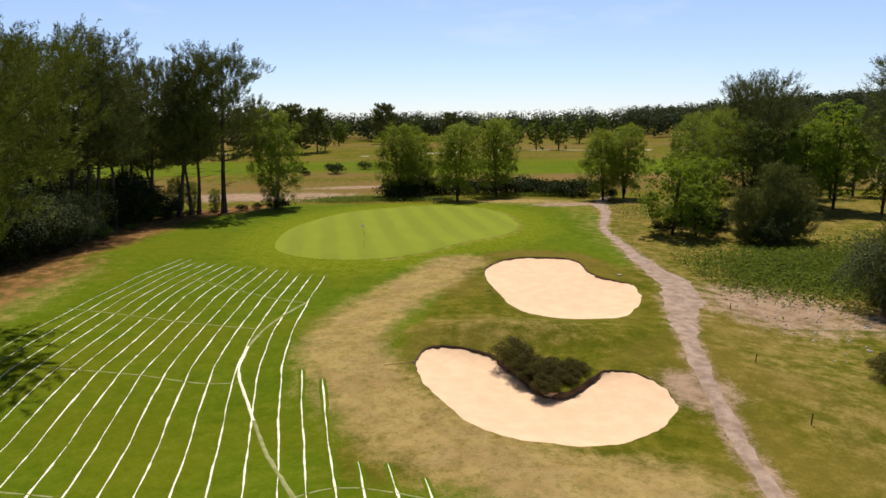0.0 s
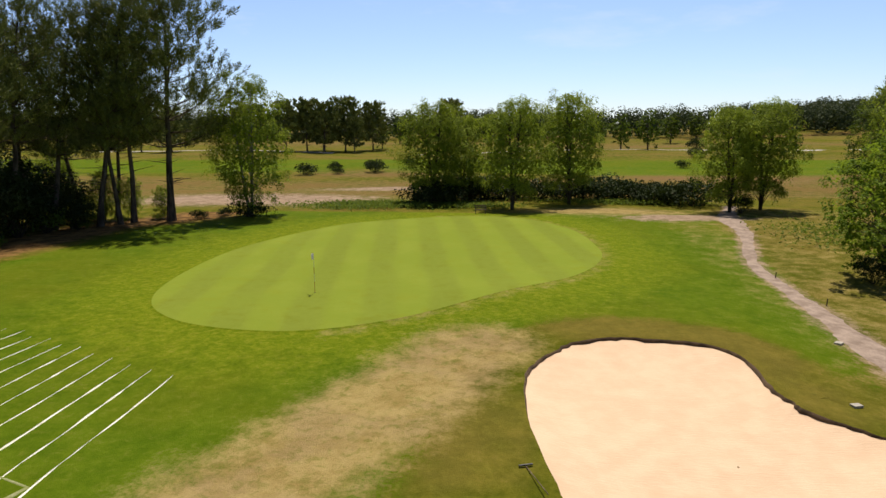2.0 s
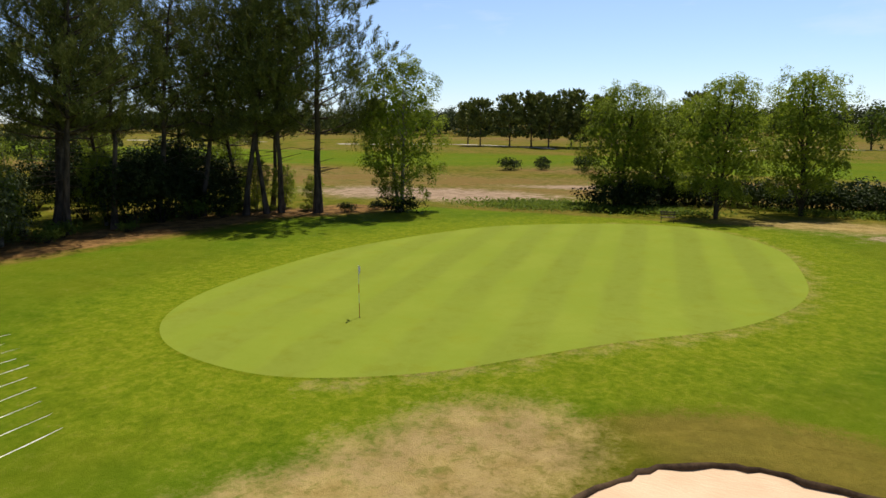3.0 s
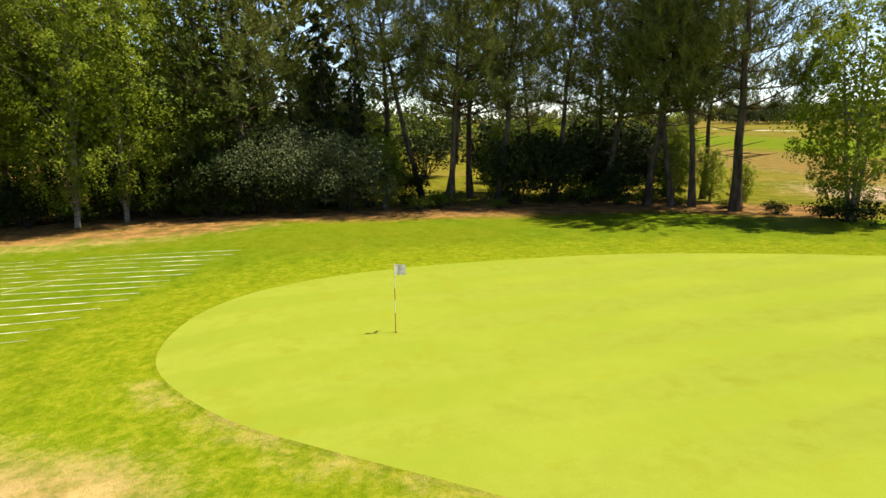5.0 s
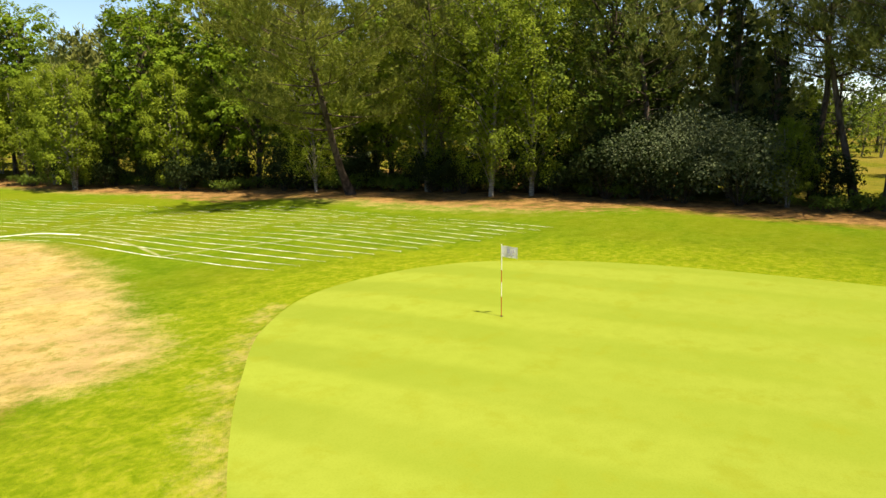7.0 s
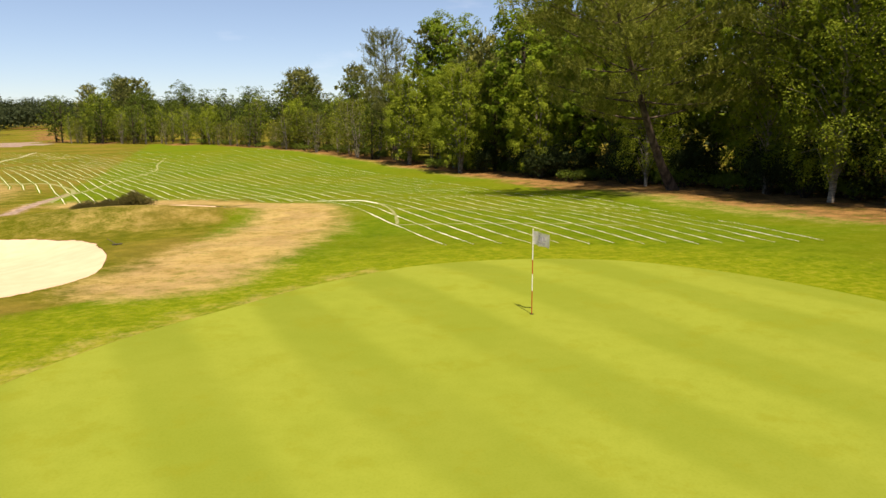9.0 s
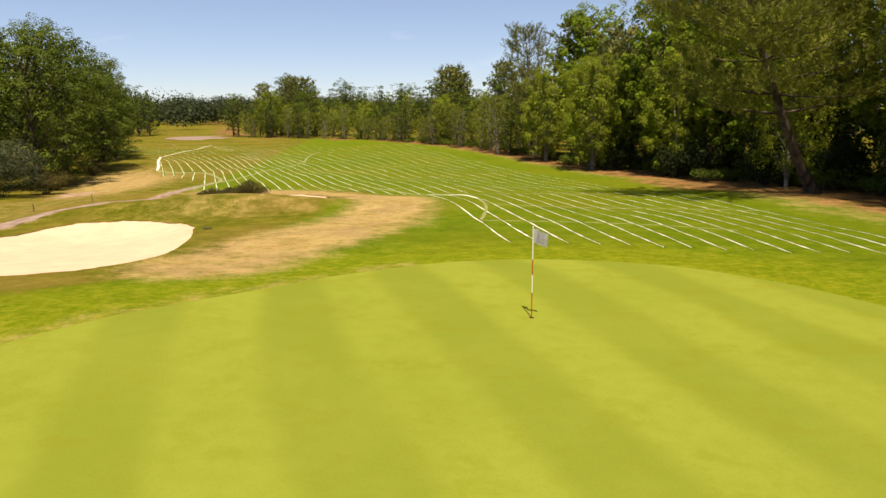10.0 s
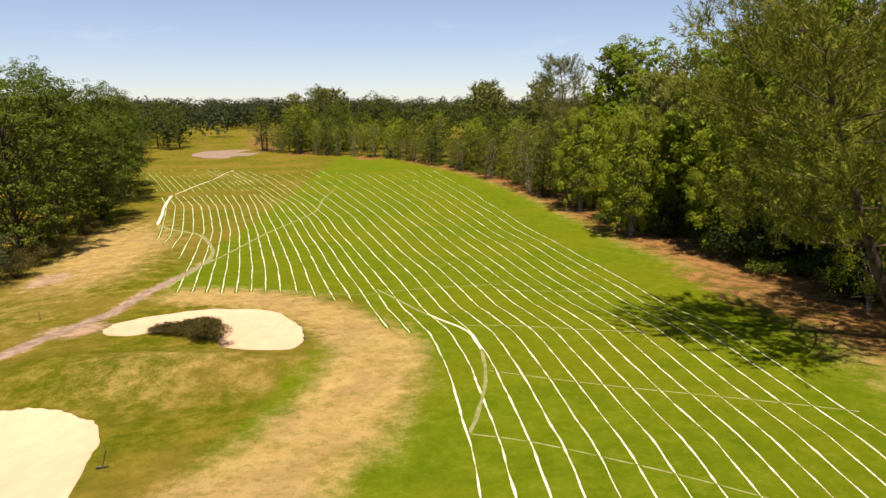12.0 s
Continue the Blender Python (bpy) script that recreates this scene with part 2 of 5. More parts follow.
M_LIMELEAF = leaf_material("bright_leaves", (0.100, 0.168, 0.014), (0.225, 0.315, 0.030), (0.33, 0.46, 0.035), 0.34)
M_SHRUB = leaf_material("shrub_leaves", (0.016, 0.030, 0.009), (0.046, 0.068, 0.020), (0.06, 0.09, 0.015), 0.12)
M_HEATH = leaf_material("heath_leaves", (0.055, 0.055, 0.018), (0.135, 0.115, 0.036), (0.16, 0.15, 0.03), 0.25)
M_FERN = leaf_material("fern_leaves", (0.070, 0.120, 0.016), (0.150, 0.205, 0.035), (0.25, 0.33, 0.04), 0.3)

M_WILLOW = leaf_material("willow_leaves", (0.055, 0.075, 0.036), (0.130, 0.155, 0.080), (0.15, 0.19, 0.07), 0.14)
M_SCRUB = leaf_material("scrub_leaves", (0.076, 0.096, 0.014), (0.165, 0.185, 0.030), (0.22, 0.25, 0.03), 0.3)
M_FARWOOD = leaf_material("far_wood_leaves", (0.030, 0.046, 0.020), (0.060, 0.080, 0.034), (0.08, 0.11, 0.03), 0.15)

# ---- land ----


def ss(a, b, v):
    v = np.clip((np.asarray(v, float) - a) / (b - a), 0, 1)
    return v * v * (3 - 2 * v)


def loop(points, n=120):
    """A closed smooth line through a few corners."""
    p = np.array(points, float)
    m = len(p)
    out = []
    for i in range(n):
        u = i * m / n
        k, f = int(u), u - int(u)
        a, b, c, d = (p[(k + j) % m] for j in (-1, 0, 1, 2))
        out.append(0.5 * (2 * b + (c - a) * f + (2 * a - 5 * b + 4 * c - d) * f * f + (3 * b - a - 3 * c + d) * f**3))
    return np.array(out)


def trail(points, step=0.5):
    """An open smooth line through a few points, in even steps."""
    p = np.array(points, float)
    q = np.vstack([2 * p[0] - p[1], p, 2 * p[-1] - p[-2]])
    out = []
    for k in range(1, len(q) - 2):
        a, b, c, d = q[k - 1], q[k], q[k + 1], q[k + 2]
        n = max(2, int(np.linalg.norm(c - b) / step))
        for f in np.arange(n) / n:
            out.append(0.5 * (2 * b + (c - a) * f + (2 * a - 5 * b + 4 * c - d) * f * f + (3 * b - a - 3 * c + d) * f**3))
    out.append(p[-1])
    return np.array(out)


def away(poly, x, y):
    """Signed distance to a closed line, negative inside."""
    x, y = np.asarray(x, float), np.asarray(y, float)
    best, inside = np.full(x.shape, 1e9), np.zeros(x.shape, bool)
    for (ax, ay), (bx, by) in zip(poly, np.roll(poly, -1, 0)):
        dx, dy = bx - ax, by - ay
        f = np.clip(((x - ax) * dx + (y - ay) * dy) / (dx * dx + dy * dy + 1e-12), 0, 1)
        best = np.minimum(best, (x - ax - f * dx) ** 2 + (y - ay - f * dy) ** 2)
        cross = (ay > y) != (by > y)
        inside ^= cross & (x < dx * (y - ay) / (dy if abs(dy) > 1e-12 else 1e-12) + ax)
    return np.where(inside, -1, 1) * np.sqrt(best)


def near(line, x, y):
    """Distance to an open line."""
    x, y = np.asarray(x, float), np.asarray(y, float)
    best = np.full(x.shape, 1e9)
    for (ax, ay), (bx, by) in zip(line[:-1], line[1:]):
        dx, dy = bx - ax, by - ay
        f = np.clip(((x - ax) * dx + (y - ay) * dy) / (dx * dx + dy * dy + 1e-12), 0, 1)
        best = np.minimum(best, (x - ax - f * dx) ** 2 + (y - ay - f * dy) ** 2)
    return np.sqrt(best)


GREEN = loop([(-8, 61.9), (-3.8, 63.6), (-0.4, 66.6), (3.0, 70.3), (6.2, 74.6), (8.2, 79.5), (8.6, 85), (7, 94.5), (2.2, 100.8), (-5, 101.6), (-11, 98.4), (-15, 93), (-18.2, 83), (-18.3, 74), (-16.8, 67), (-13.2, 63.0)])
BUNKER_A = loop([(3.1, 57.6), (4.9, 61.2), (7.6, 62.5), (11.6, 61.2), (12.1, 57.5), (12.9, 56.0), (14.9, 54.1), (14.7, 50.8), (13.6, 48.0), (11.9, 45.6), (9.6, 44.9), (7.3, 45.3), (5.4, 46.9), (4.0, 50.3)], 160)
BUNKER_B = loop([(-1.8, 35.8), (-1.5, 38.0), (-0.1, 38.8), (2.2, 37.9), (3.4, 35.8), (4.8, 32.8), (6.2, 33.0), (8.0, 34.8), (9.5, 35.0), (10.7, 33.8), (11.2, 31.5), (10.1, 29.9), (8.4, 28.3), (6.0, 27.6), (4.0, 27.9), (1.4, 29.2), (-0.5, 32.0)])
PATH = trail([(11.0, 10), (11.2, 16), (11.8, 20.5), (12.3, 24.5), (12.7, 28), (13.2, 32), (13.9, 36.5), (15.2, 42.5), (17.2, 49.0), (19.0, 55.9), (18.4, 63.7), (18.6, 74.5), (18.8, 81.6), (21.6, 92.7), (22.4, 99.0), (23.5, 105.0), (27.0, 116.0)])
DRY_A = trail([(1.0, 61.0), (-2.0, 54.0), (-4.5, 48.5), (-6.0, 43.0), (-5.8, 37.5), (-3.6, 32.5), (-0.8, 28.5), (3.0, 25.3), (8.0, 23.8)], 1.0)
EDGE_Y = np.array([-400, -278, -167, -145, -131, -119, -111, -75, -50, -20, 0, 14, 28, 40, 52, 62, 72, 82, 92, 99, 104])
EDGE_X = np.array([100, 68, 47, 38, 24.5, 8.5, -4.2, -19.6, -26, -30.5, -32, -34, -36, -37, -37.5, -36.5, -35, -34.5, -33.5, -29, -27])
EAST_Y = np.array([-400, -278, -230, -147, -60, -46, -30, -4, 5, 14, 22, 40])
EAST_X = np.array([124, 88, 82, 58, 43, 41, 38, 31, 28, 25, 22, 20])


def height(x, y):
    x, y = np.asarray(x, float), np.asarray(y, float)
    z = np.interp(y, [-900, -400, -150, -60, -15, 10, 24, 28, 35, 40, 48, 57, 64, 104, 120, 200, 400, 900], [6, 2, -1.2, -1.6, -2, -1.75, -1.45, -1.4, -0.8, -0.65, -0.55, -0.3, 0, 0, -0.5, -1, 1.0, 8])
    z = z - 0.6 * ss(10, 20, x) * ss(20, 50, y) * (1 - ss(70, 100, y)) - 0.9 * ss(15, 26, x) * ss(-30, 10, y) * (1 - ss(50, 85, y))
    z = z - 0.5 * np.exp(-(((x - 9.5) / 5) ** 2) - ((y - 48) / 4.5) ** 2) + 0.3 * np.exp(-(((x - 2) / 5) ** 2) - ((y - 69) / 5) ** 2)
    z = z + 0.95 * np.exp(-(((x - 3.4) / 7) ** 2) - ((y - 41.2) / 2.2) ** 2)
    z = z + 15 * np.exp(-(((x - 330) / 160) ** 2) - ((y - 520) / 120) ** 2)
    z = z + 0.10 * np.sin(x * 0.31 + 1.3) * np.sin(y * 0.27) * ss(0, 30, np.abs(y - 80)) + 0.9 * np.sin(x * 0.045) * np.sin(y * 0.05 + 1) * ss(120, 160, y)
    return z


def zones(x, y):
    """How far each kind of ground cover holds at a place."""
    e = np.interp(y, EDGE_Y, EDGE_X)
    out = {}
    wood = 1 - ss(-1.5, 3.8, x - e)
    wood = np.where(y > 104, 0, wood) * (1 - 0.75 * ss(-36, -52, x) * ss(60, 66, y))
    out["litter"] = np.maximum(wood * (0.95 - 0.7 * ss(3, 8, e - x)), 0.66 * (1 - ss(3.0, 8.5, x - e)) * ss(10, 22, y) * (1 - ss(60, 70, y)))
    g = np.where((np.abs(x + 5) < 40) & (np.abs(y - 82) < 45), 0.0, 60.0)
    box_in = g < 1
    if box_in.any():
        g = np.asarray(g, float)
        g[box_in] = away(GREEN, x[box_in], y[box_in])
    out["apron"] = 0.62 * (1 - ss(2.0, 9.0, g)) + 0.12 * (1 - ss(0.3, 1.6, g))
    fleck = 0.36 * (1 - ss(0.3, 1.8, g)) * (x > -6)
    dry = 0.96 * (1 - ss(0.2, 4.9, near(DRY_A, x, y)))
    dry = np.maximum(dry, np.interp(y, [10, 35], [0.40, 0.54]) * (1 - ss(0.0, np.interp(y, [-90, 30, 40, 62, 72], [3.5, 3.5, 6.5, 6.5, 1.0]), np.abs(x - e - np.interp(y, [-90, 30, 42, 64], [1.5, 2.0, 4.5, 4.0])))) * (1 - ss(56, 68, y)) * (y > -90))
    dry = np.maximum(dry, 0.4 * np.exp(-(((x - 4) / 8) ** 2) - ((y - 42) / 5) ** 2))
    dry = np.maximum(dry, 1.05 * np.exp(-(((x - 23 + 0.2 * (y - 3)) / 6) ** 2) - ((y - 3) / 19) ** 2))
    dry = np.maximum(dry, 0.85 * np.exp(-(((x - 12) / 10) ** 2) - ((y - 108) / 4.5) ** 2))
    dry = np.maximum(dry, 0.34 * ss(13, 18, x) * (y < 112) * (1 - ss(60, 70, x)) * (y > 20))
    out["dry"] = np.maximum(dry, fleck)
    bare = 0.95 * np.exp(-(((x + 33) / 20) ** 2) - ((y - 121) / 11) ** 2)
    bare = np.maximum(bare, 0.9 * np.exp(-(((x + 18) / 16) ** 2) - ((y - 143) / 4.5) ** 2))
    bare = np.maximum(bare, 0.85 * np.exp(-(((x - 25) / 7) ** 2) - ((y - 51) / 8) ** 2))
    bare = np.maximum(bare, 0.62 * np.exp(-(((x - 31) / 8) ** 2) - ((y - 47) / 5) ** 2))
    bare = np.maximum(bare, 0.95 * np.exp(-(((x - 19) / 7) ** 2) - ((y - 102.5) / 3.2) ** 2))
    bare = np.maximum(bare, 0.8 * np.exp(-(((x - 12.6) / 2.5) ** 2) - ((y - 33) / 3) ** 2))
    bare = np.maximum(bare, 0.85 * np.exp(-(((x - 24) / 2) ** 2) - ((y - 14) / 4) ** 2))
    side = (np.abs(x - 18) < 14) & (np.abs(y - 62) < 58)
    if side.any():
        worn = np.full(np.shape(x), 30.0)
        worn[side] = near(PATH, x[side], y[side])
        bare = np.maximum(bare, 0.62 * (1 - ss(0.3, np.interp(y, [10, 40, 50, 62, 75, 100], [1.0, 1.6, 3.4, 3.2, 1.6, 1.8]), worn)))
    out["bare"] = bare
    heath = 0.55 * ss(122, 130, y) * (1 - ss(158, 168, y + 12 * ss(10, 30, x) * -1)) + 0.4 * ss(236, 246, y) * (1 - ss(262, 270, y)) + (0.36 + 0.28 * np.sin(y * 0.06 + x * 0.012)) * ss(296, 310, y)
    heath = np.maximum(heath, 1.0 * np.exp(-(((x - 38) / 22) ** 2) - ((y - 158) / 22) ** 2))
    heath = np.maximum(heath, 0.75 * np.exp(-(((x + 28) / 20) ** 2) - ((y - 174) / 9) ** 2))
    out["heath"] = heath * (y > 104)
    rough = np.maximum(ss(-2, 3, x + 5.5 - 0.18 * (y - 26)) * ss(22, 27, y) * (1 - ss(56, 64, y)), ss(-1, 3, x - np.interp(y, [20, 40, 58, 68, 85, 100], [11, 13, 15, 17.5, 19, 20])))
    rough = np.maximum(rough, ss(103, 108, y))
    ring = (np.abs(x - 9) < 14) & (np.abs(y - 53) < 18)
    if ring.any():
        rim = np.full(np.shape(x), 30.0)
        rim[ring] = away(BUNKER_A, x[ring], y[ring])
        rough = np.maximum(rough, 0.9 * (1 - ss(1.5, 4.5, rim)))
    rough = np.maximum(rough, 1 - ss(0, 3, x - e - 1))
    rough = np.maximum(rough, ss(-14, -8, x - np.interp(y, EAST_Y, EAST_X)) * (y < 30))
    rough = np.maximum(rough, 1 - ss(-400, -330, y))
    out["rough"] = rough * (1 - 0.75 * ss(160, 185, y) * (1 - ss(225, 250, y)))
    return out


def mesh_object(name, verts, faces, mat, parent=None, smooth=True):
    me = bpy.data.meshes.new(name)
    verts = np.asarray(verts, np.float32)
    faces = np.asarray(faces, np.int32)
    me.vertices.add(len(verts))
    me.vertices.foreach_set("co", verts.ravel())
    k = faces.shape[1]
    me.loops.add(faces.size)
    me.loops.foreach_set("vertex_index", faces.ravel())
    me.polygons.add(len(faces))
    me.polygons.foreach_set("loop_start", np.arange(0, faces.size, k, dtype=np.int32))
    me.polygons.foreach_set("use_smooth", np.full(len(faces), smooth))
    me.update(calc_edges=True)
    me.materials.append(mat)
    ob = new(name, me)
    ob.parent = parent
    return ob


def part(name, bm, mat, parent, label=""):
    """Links a bmesh as one mesh object under a thing."""
    me = bpy.data.meshes.new(name)
    bm.to_mesh(me)
    bm.free()
    me.materials.append(mat)
    ob = new(name, me)
    ob.parent = parent
    return tagged(ob, label) if label else ob


def root(name, label, category, group="", at=(0, 0, 0)):
    ob = new(name)
    ob.location = at
    return tagged(ob, label, category, group)


def add_zones(ob, xs, ys):
    for key, value in zones(xs, ys).items():
        a = ob.data.attributes.new(key, "FLOAT", "POINT")
        a.data.foreach_set("value", np.asarray(value, np.float32).ravel())


def grid_faces(nu, nv):
    i = np.arange(nu * nv).reshape(nv, nu)
    return np.stack([i[:-1, :-1], i[:-1, 1:], i[1:, 1:], i[1:, :-1]], -1).reshape(-1, 4)


def spread(lo, hi, a, b, fine):
    """Grid lines: fine between a and b, wider and wider out to lo and hi."""
    mid = list(np.arange(a, b + fine / 2, fine))
    step, v = fine, mid[-1]
    while v < hi:
        step *= 1.18
        v += step
        mid.append(v)
    step, v = fine, mid[0]
    while v > lo:
        step *= 1.18
        v -= step
        mid.insert(0, v)
    return np.array(mid)


def ground():
    gx, gy = np.meshgrid(spread(-2500, 2500, -46, 40, 0.6), spread(-2500, 2500, -30, 120, 0.6))
    z = height(gx, gy)
    for poly in (BUNKER_A, BUNKER_B):
        close = (np.abs(gx - poly[:, 0].mean()) < 14) & (np.abs(gy - poly[:, 1].mean()) < 18)
        d = away(poly, gx[close], gy[close])
        z[close] -= 1.0 * (1 - ss(0.5, 0.9, d))
    ob = mesh_object("ground", np.stack([gx, gy, z], -1).reshape(-1, 3), grid_faces(gx.shape[1], gx.shape[0]), M_GROUND)
    add_zones(ob, gx.ravel(), gy.ravel())
    tagged(ob, "sunlit golf course turf with dry straw patches and rough", "ground", kind="structure")


def filled(name, poly, levels, mat, parent=None):
    """A sheet of rings from an outline to its middle; levels: share inwards and height over the land."""
    c = poly.mean(0)
    verts = []
    for share, lift in levels:
        p = poly + (c - poly) * share
        verts.append(np.column_stack([p, height(p[:, 0], p[:, 1]) + lift]))
    n = len(poly)
    faces = []
    for r in range(len(levels) - 1):
        i = np.arange(n)
        j = (i + 1) % n
        faces.append(np.stack([r * n + i, r * n + j, (r + 1) * n + j, (r + 1) * n + i], -1))
    return mesh_object(name, np.vstack(verts), np.vstack(faces), mat, parent)


def putting_green():
    ob = filled("putting_green", GREEN, [(s, 0.03) for s in np.linspace(0, 1, 30)], M_GREEN)
    tagged(ob, "closely mown pale green putting surface with mowing stripes", "putting green", kind="structure")
    c = GREEN.mean(0)
    out = GREEN + (GREEN - c) / np.linalg.norm(GREEN - c, axis=1)[:, None] * 0.25
    n = len(GREEN)
    v = np.vstack([np.column_stack([p, height(p[:, 0], p[:, 1]) + h]) for p, h in ((GREEN, 0.03), (out, -0.02))])
    i = np.arange(n)
    j = (i + 1) % n
    rim = mesh_object("green_edge", v, np.stack([i, j, n + j, n + i], -1), M_GROUND, ob)
    add_zones(rim, v[:, 0], v[:, 1])


def bunker(name, poly, label):
    top = root(name, label, "sand bunker")
    n = len(poly)
    c = poly.mean(0)
    # turf collar that hides the hollow's rough edge
    normal = np.roll(poly, -1, 0) - np.roll(poly, 1, 0)
    normal = np.column_stack([normal[:, 1], -normal[:, 0]]) / np.linalg.norm(normal, axis=1)[:, None]
    if ((poly + normal - c) ** 2).sum() < ((poly - c) ** 2).sum():
        normal = -normal
    rng = np.random.default_rng(4)
    ang = np.arange(n) * 2 * np.pi / n
    low = sum(np.sin(ang * f + rng.uniform(0, 6)) * a for f, a in ((5, 0.05), (9, 0.05), (17, 0.04), (29, 0.02)))
    jag = poly + normal * (low + rng.normal(0, 0.03, n))[:, None]
    back = ss(-0.1, 0.75, ((poly - c) / np.linalg.norm(poly - c, axis=1)[:, None])[:, 1]) * (0.75 + 0.25 * np.sin(ang * 11 + 1) * np.sin(ang * 23))
    rise = 0.010 + 0.045 * back
    rows = []
    for d, lift in ((1.9, -0.03), (1.5, 0.02), (1.0, 0.03 + rise * 0.15), (0.5, 0.03 + rise * 0.5), (0.12, 0.03 + rise * 0.85), (0.0, rise * 0.8)):
        p = jag + normal * d
        rows.append(np.column_stack([p, height(p[:, 0], p[:, 1]) + lift]))
    v = np.vstack(rows)
    i = np.arange(n)
    j = (i + 1) % n
    f = np.vstack([np.stack([r * n + i, r * n + j, (r + 1) * n + j, (r + 1) * n + i], -1) for r in range(5)])
    add_zones(mesh_object("turf_collar", v, f, M_GROUND, top), v[:, 0], v[:, 1])
    h = height(jag[:, 0], jag[:, 1])
    inner = jag - normal * (0.015 + 0.10 * back)[:, None]
    v = np.vstack([np.column_stack([jag, h + rise * 0.8]), np.column_stack([inner, h - 0.05]), np.column_stack([jag - normal * 0.02, h - 0.45])])
    f = np.vstack([np.stack([r * n + i, r * n + j, (r + 1) * n + j, (r + 1) * n + i], -1) for r in range(2)])
    tagged(mesh_object("soil_lip", v, f, M_LIP, top), "dark crumbling soil edge")
    sand = filled("sand", poly, [(-0.02, -0.09 * back), (0.02, -0.03 - 0.09 * back), (0.08, -0.10 - 0.07 * back), (0.2, -0.24 - 0.06 * back), (0.4, -0.32), (0.6, -0.36), (0.8, -0.38), (0.995, -0.38)], M_SAND, top)
    tagged(sand, "pale raked sand")


def ribbon(name, line, width, mat, lift=0.025, seed=0, rag=0.15, parent=None):
    rng = np.random.default_rng(seed)
    d = np.gradient(line, axis=0)
    side = np.column_stack([-d[:, 1], d[:, 0]]) / (np.linalg.norm(d, axis=1)[:, None] + 1e-9)
    w = np.broadcast_to(width, (len(line),))[:, None] * 0.5
    a = line + side * w * (1 + rng.normal(0, rag, (len(line), 1)))
    b = line - side * w * (1 + rng.normal(0, rag, (len(line), 1)))
    v = np.vstack([np.column_stack([p, height(p[:, 0], p[:, 1]) + h]) for p, h in ((a, 0.0), (line + side * w * 0.5, lift), (line - side * w * 0.5, lift), (b, 0.0))])
    n = len(line)
    i = np.arange(n - 1)
    f = np.vstack([np.stack([r * n + i, r * n + i + 1, (r + 1) * n + i + 1, (r + 1) * n + i], -1) for r in range(3)])
    return mesh_object(name, v, f, mat, parent)


# ---- drainage lines ----
def shoulders(ob, line, width):
    """Turf that stands a little proud along both sides of a cut."""
    rng = np.random.default_rng(len(line))
    d = np.gradient(line, axis=0)
    side = np.column_stack([-d[:, 1], d[:, 0]]) / (np.linalg.norm(d, axis=1)[:, None] + 1e-9)
    n = len(line)
    i = np.arange(n - 1)
    for sign in (-1, 1):
        crest = 0.012 + rng.uniform(0, 0.012, n)
        rows = []
        for off, lift in ((0.0, 0.010), (0.05, crest), (0.2, -0.01)):
            p = line + sign * side * (width[:, None] * 0.5 + off)
            rows.append(np.column_stack([p, height(p[:, 0], p[:, 1]) + lift]))
        f = np.vstack([np.stack([r * n + i, r * n + i + 1, (r + 1) * n + i + 1, (r + 1) * n + i], -1) for r in range(2)])
        mesh_object("turf_edge", np.vstack(rows), f, M_GROUND, ob)


LINE_Y = np.array([66, 57, 50, 42, 36, 31, 24, 14, 5, -6, -15, -28, -40, -60, -90])
LINE_X = {
    -14: [-24.0, -26.2, -26.8, -26.6, -26.5, -26.1, -25.5, -24.5, -23.4, -22.0, -21.0, -19.6, -18.2, -15.5, -11],
    0: [-10.6, -10.3, -10.3, -9.8, -9.1, -8.1, -6.5, -4.2, -2.0, 0.7, 2.8, 6.8, 11.0, 18, 30],
    3: [-8, -7.4, -7.2, -6.6, -5.8, -4.8, -3.2, -0.7, 1.5, 4.3, 6.5, 10.6, 15.2, 23, 36],
    7: [-3.5, -3, -2.6, -2, -1.2, -0.2, 1.8, 3.9, 6.2, 9.1, 11.6, 15.1, 18.8, 27, 41],
    14: [4, 4.6, 5.2, 6, 7, 8, 9.6, 11.8, 13.8, 16.2, 18.9, 23.0, 28.4, 37, 50],
    18: [8, 8.8, 9.6, 10.5, 11.6, 12.8, 14.6, 17.0, 19.0, 21.4, 24.0, 28.0, 33.0, 42, 56],
}


def line_x(index, y):
    keys = sorted(LINE_X)
    cols = [np.interp(-y, -LINE_Y, LINE_X[k]) for k in keys]
    hi = next(i for i, k in enumerate(keys) if k >= index) or 1
    a, b = keys[hi - 1], keys[hi]
    f = (index - a) / (b - a)
    return cols[hi - 1] * (1 - f) + cols[hi] * f


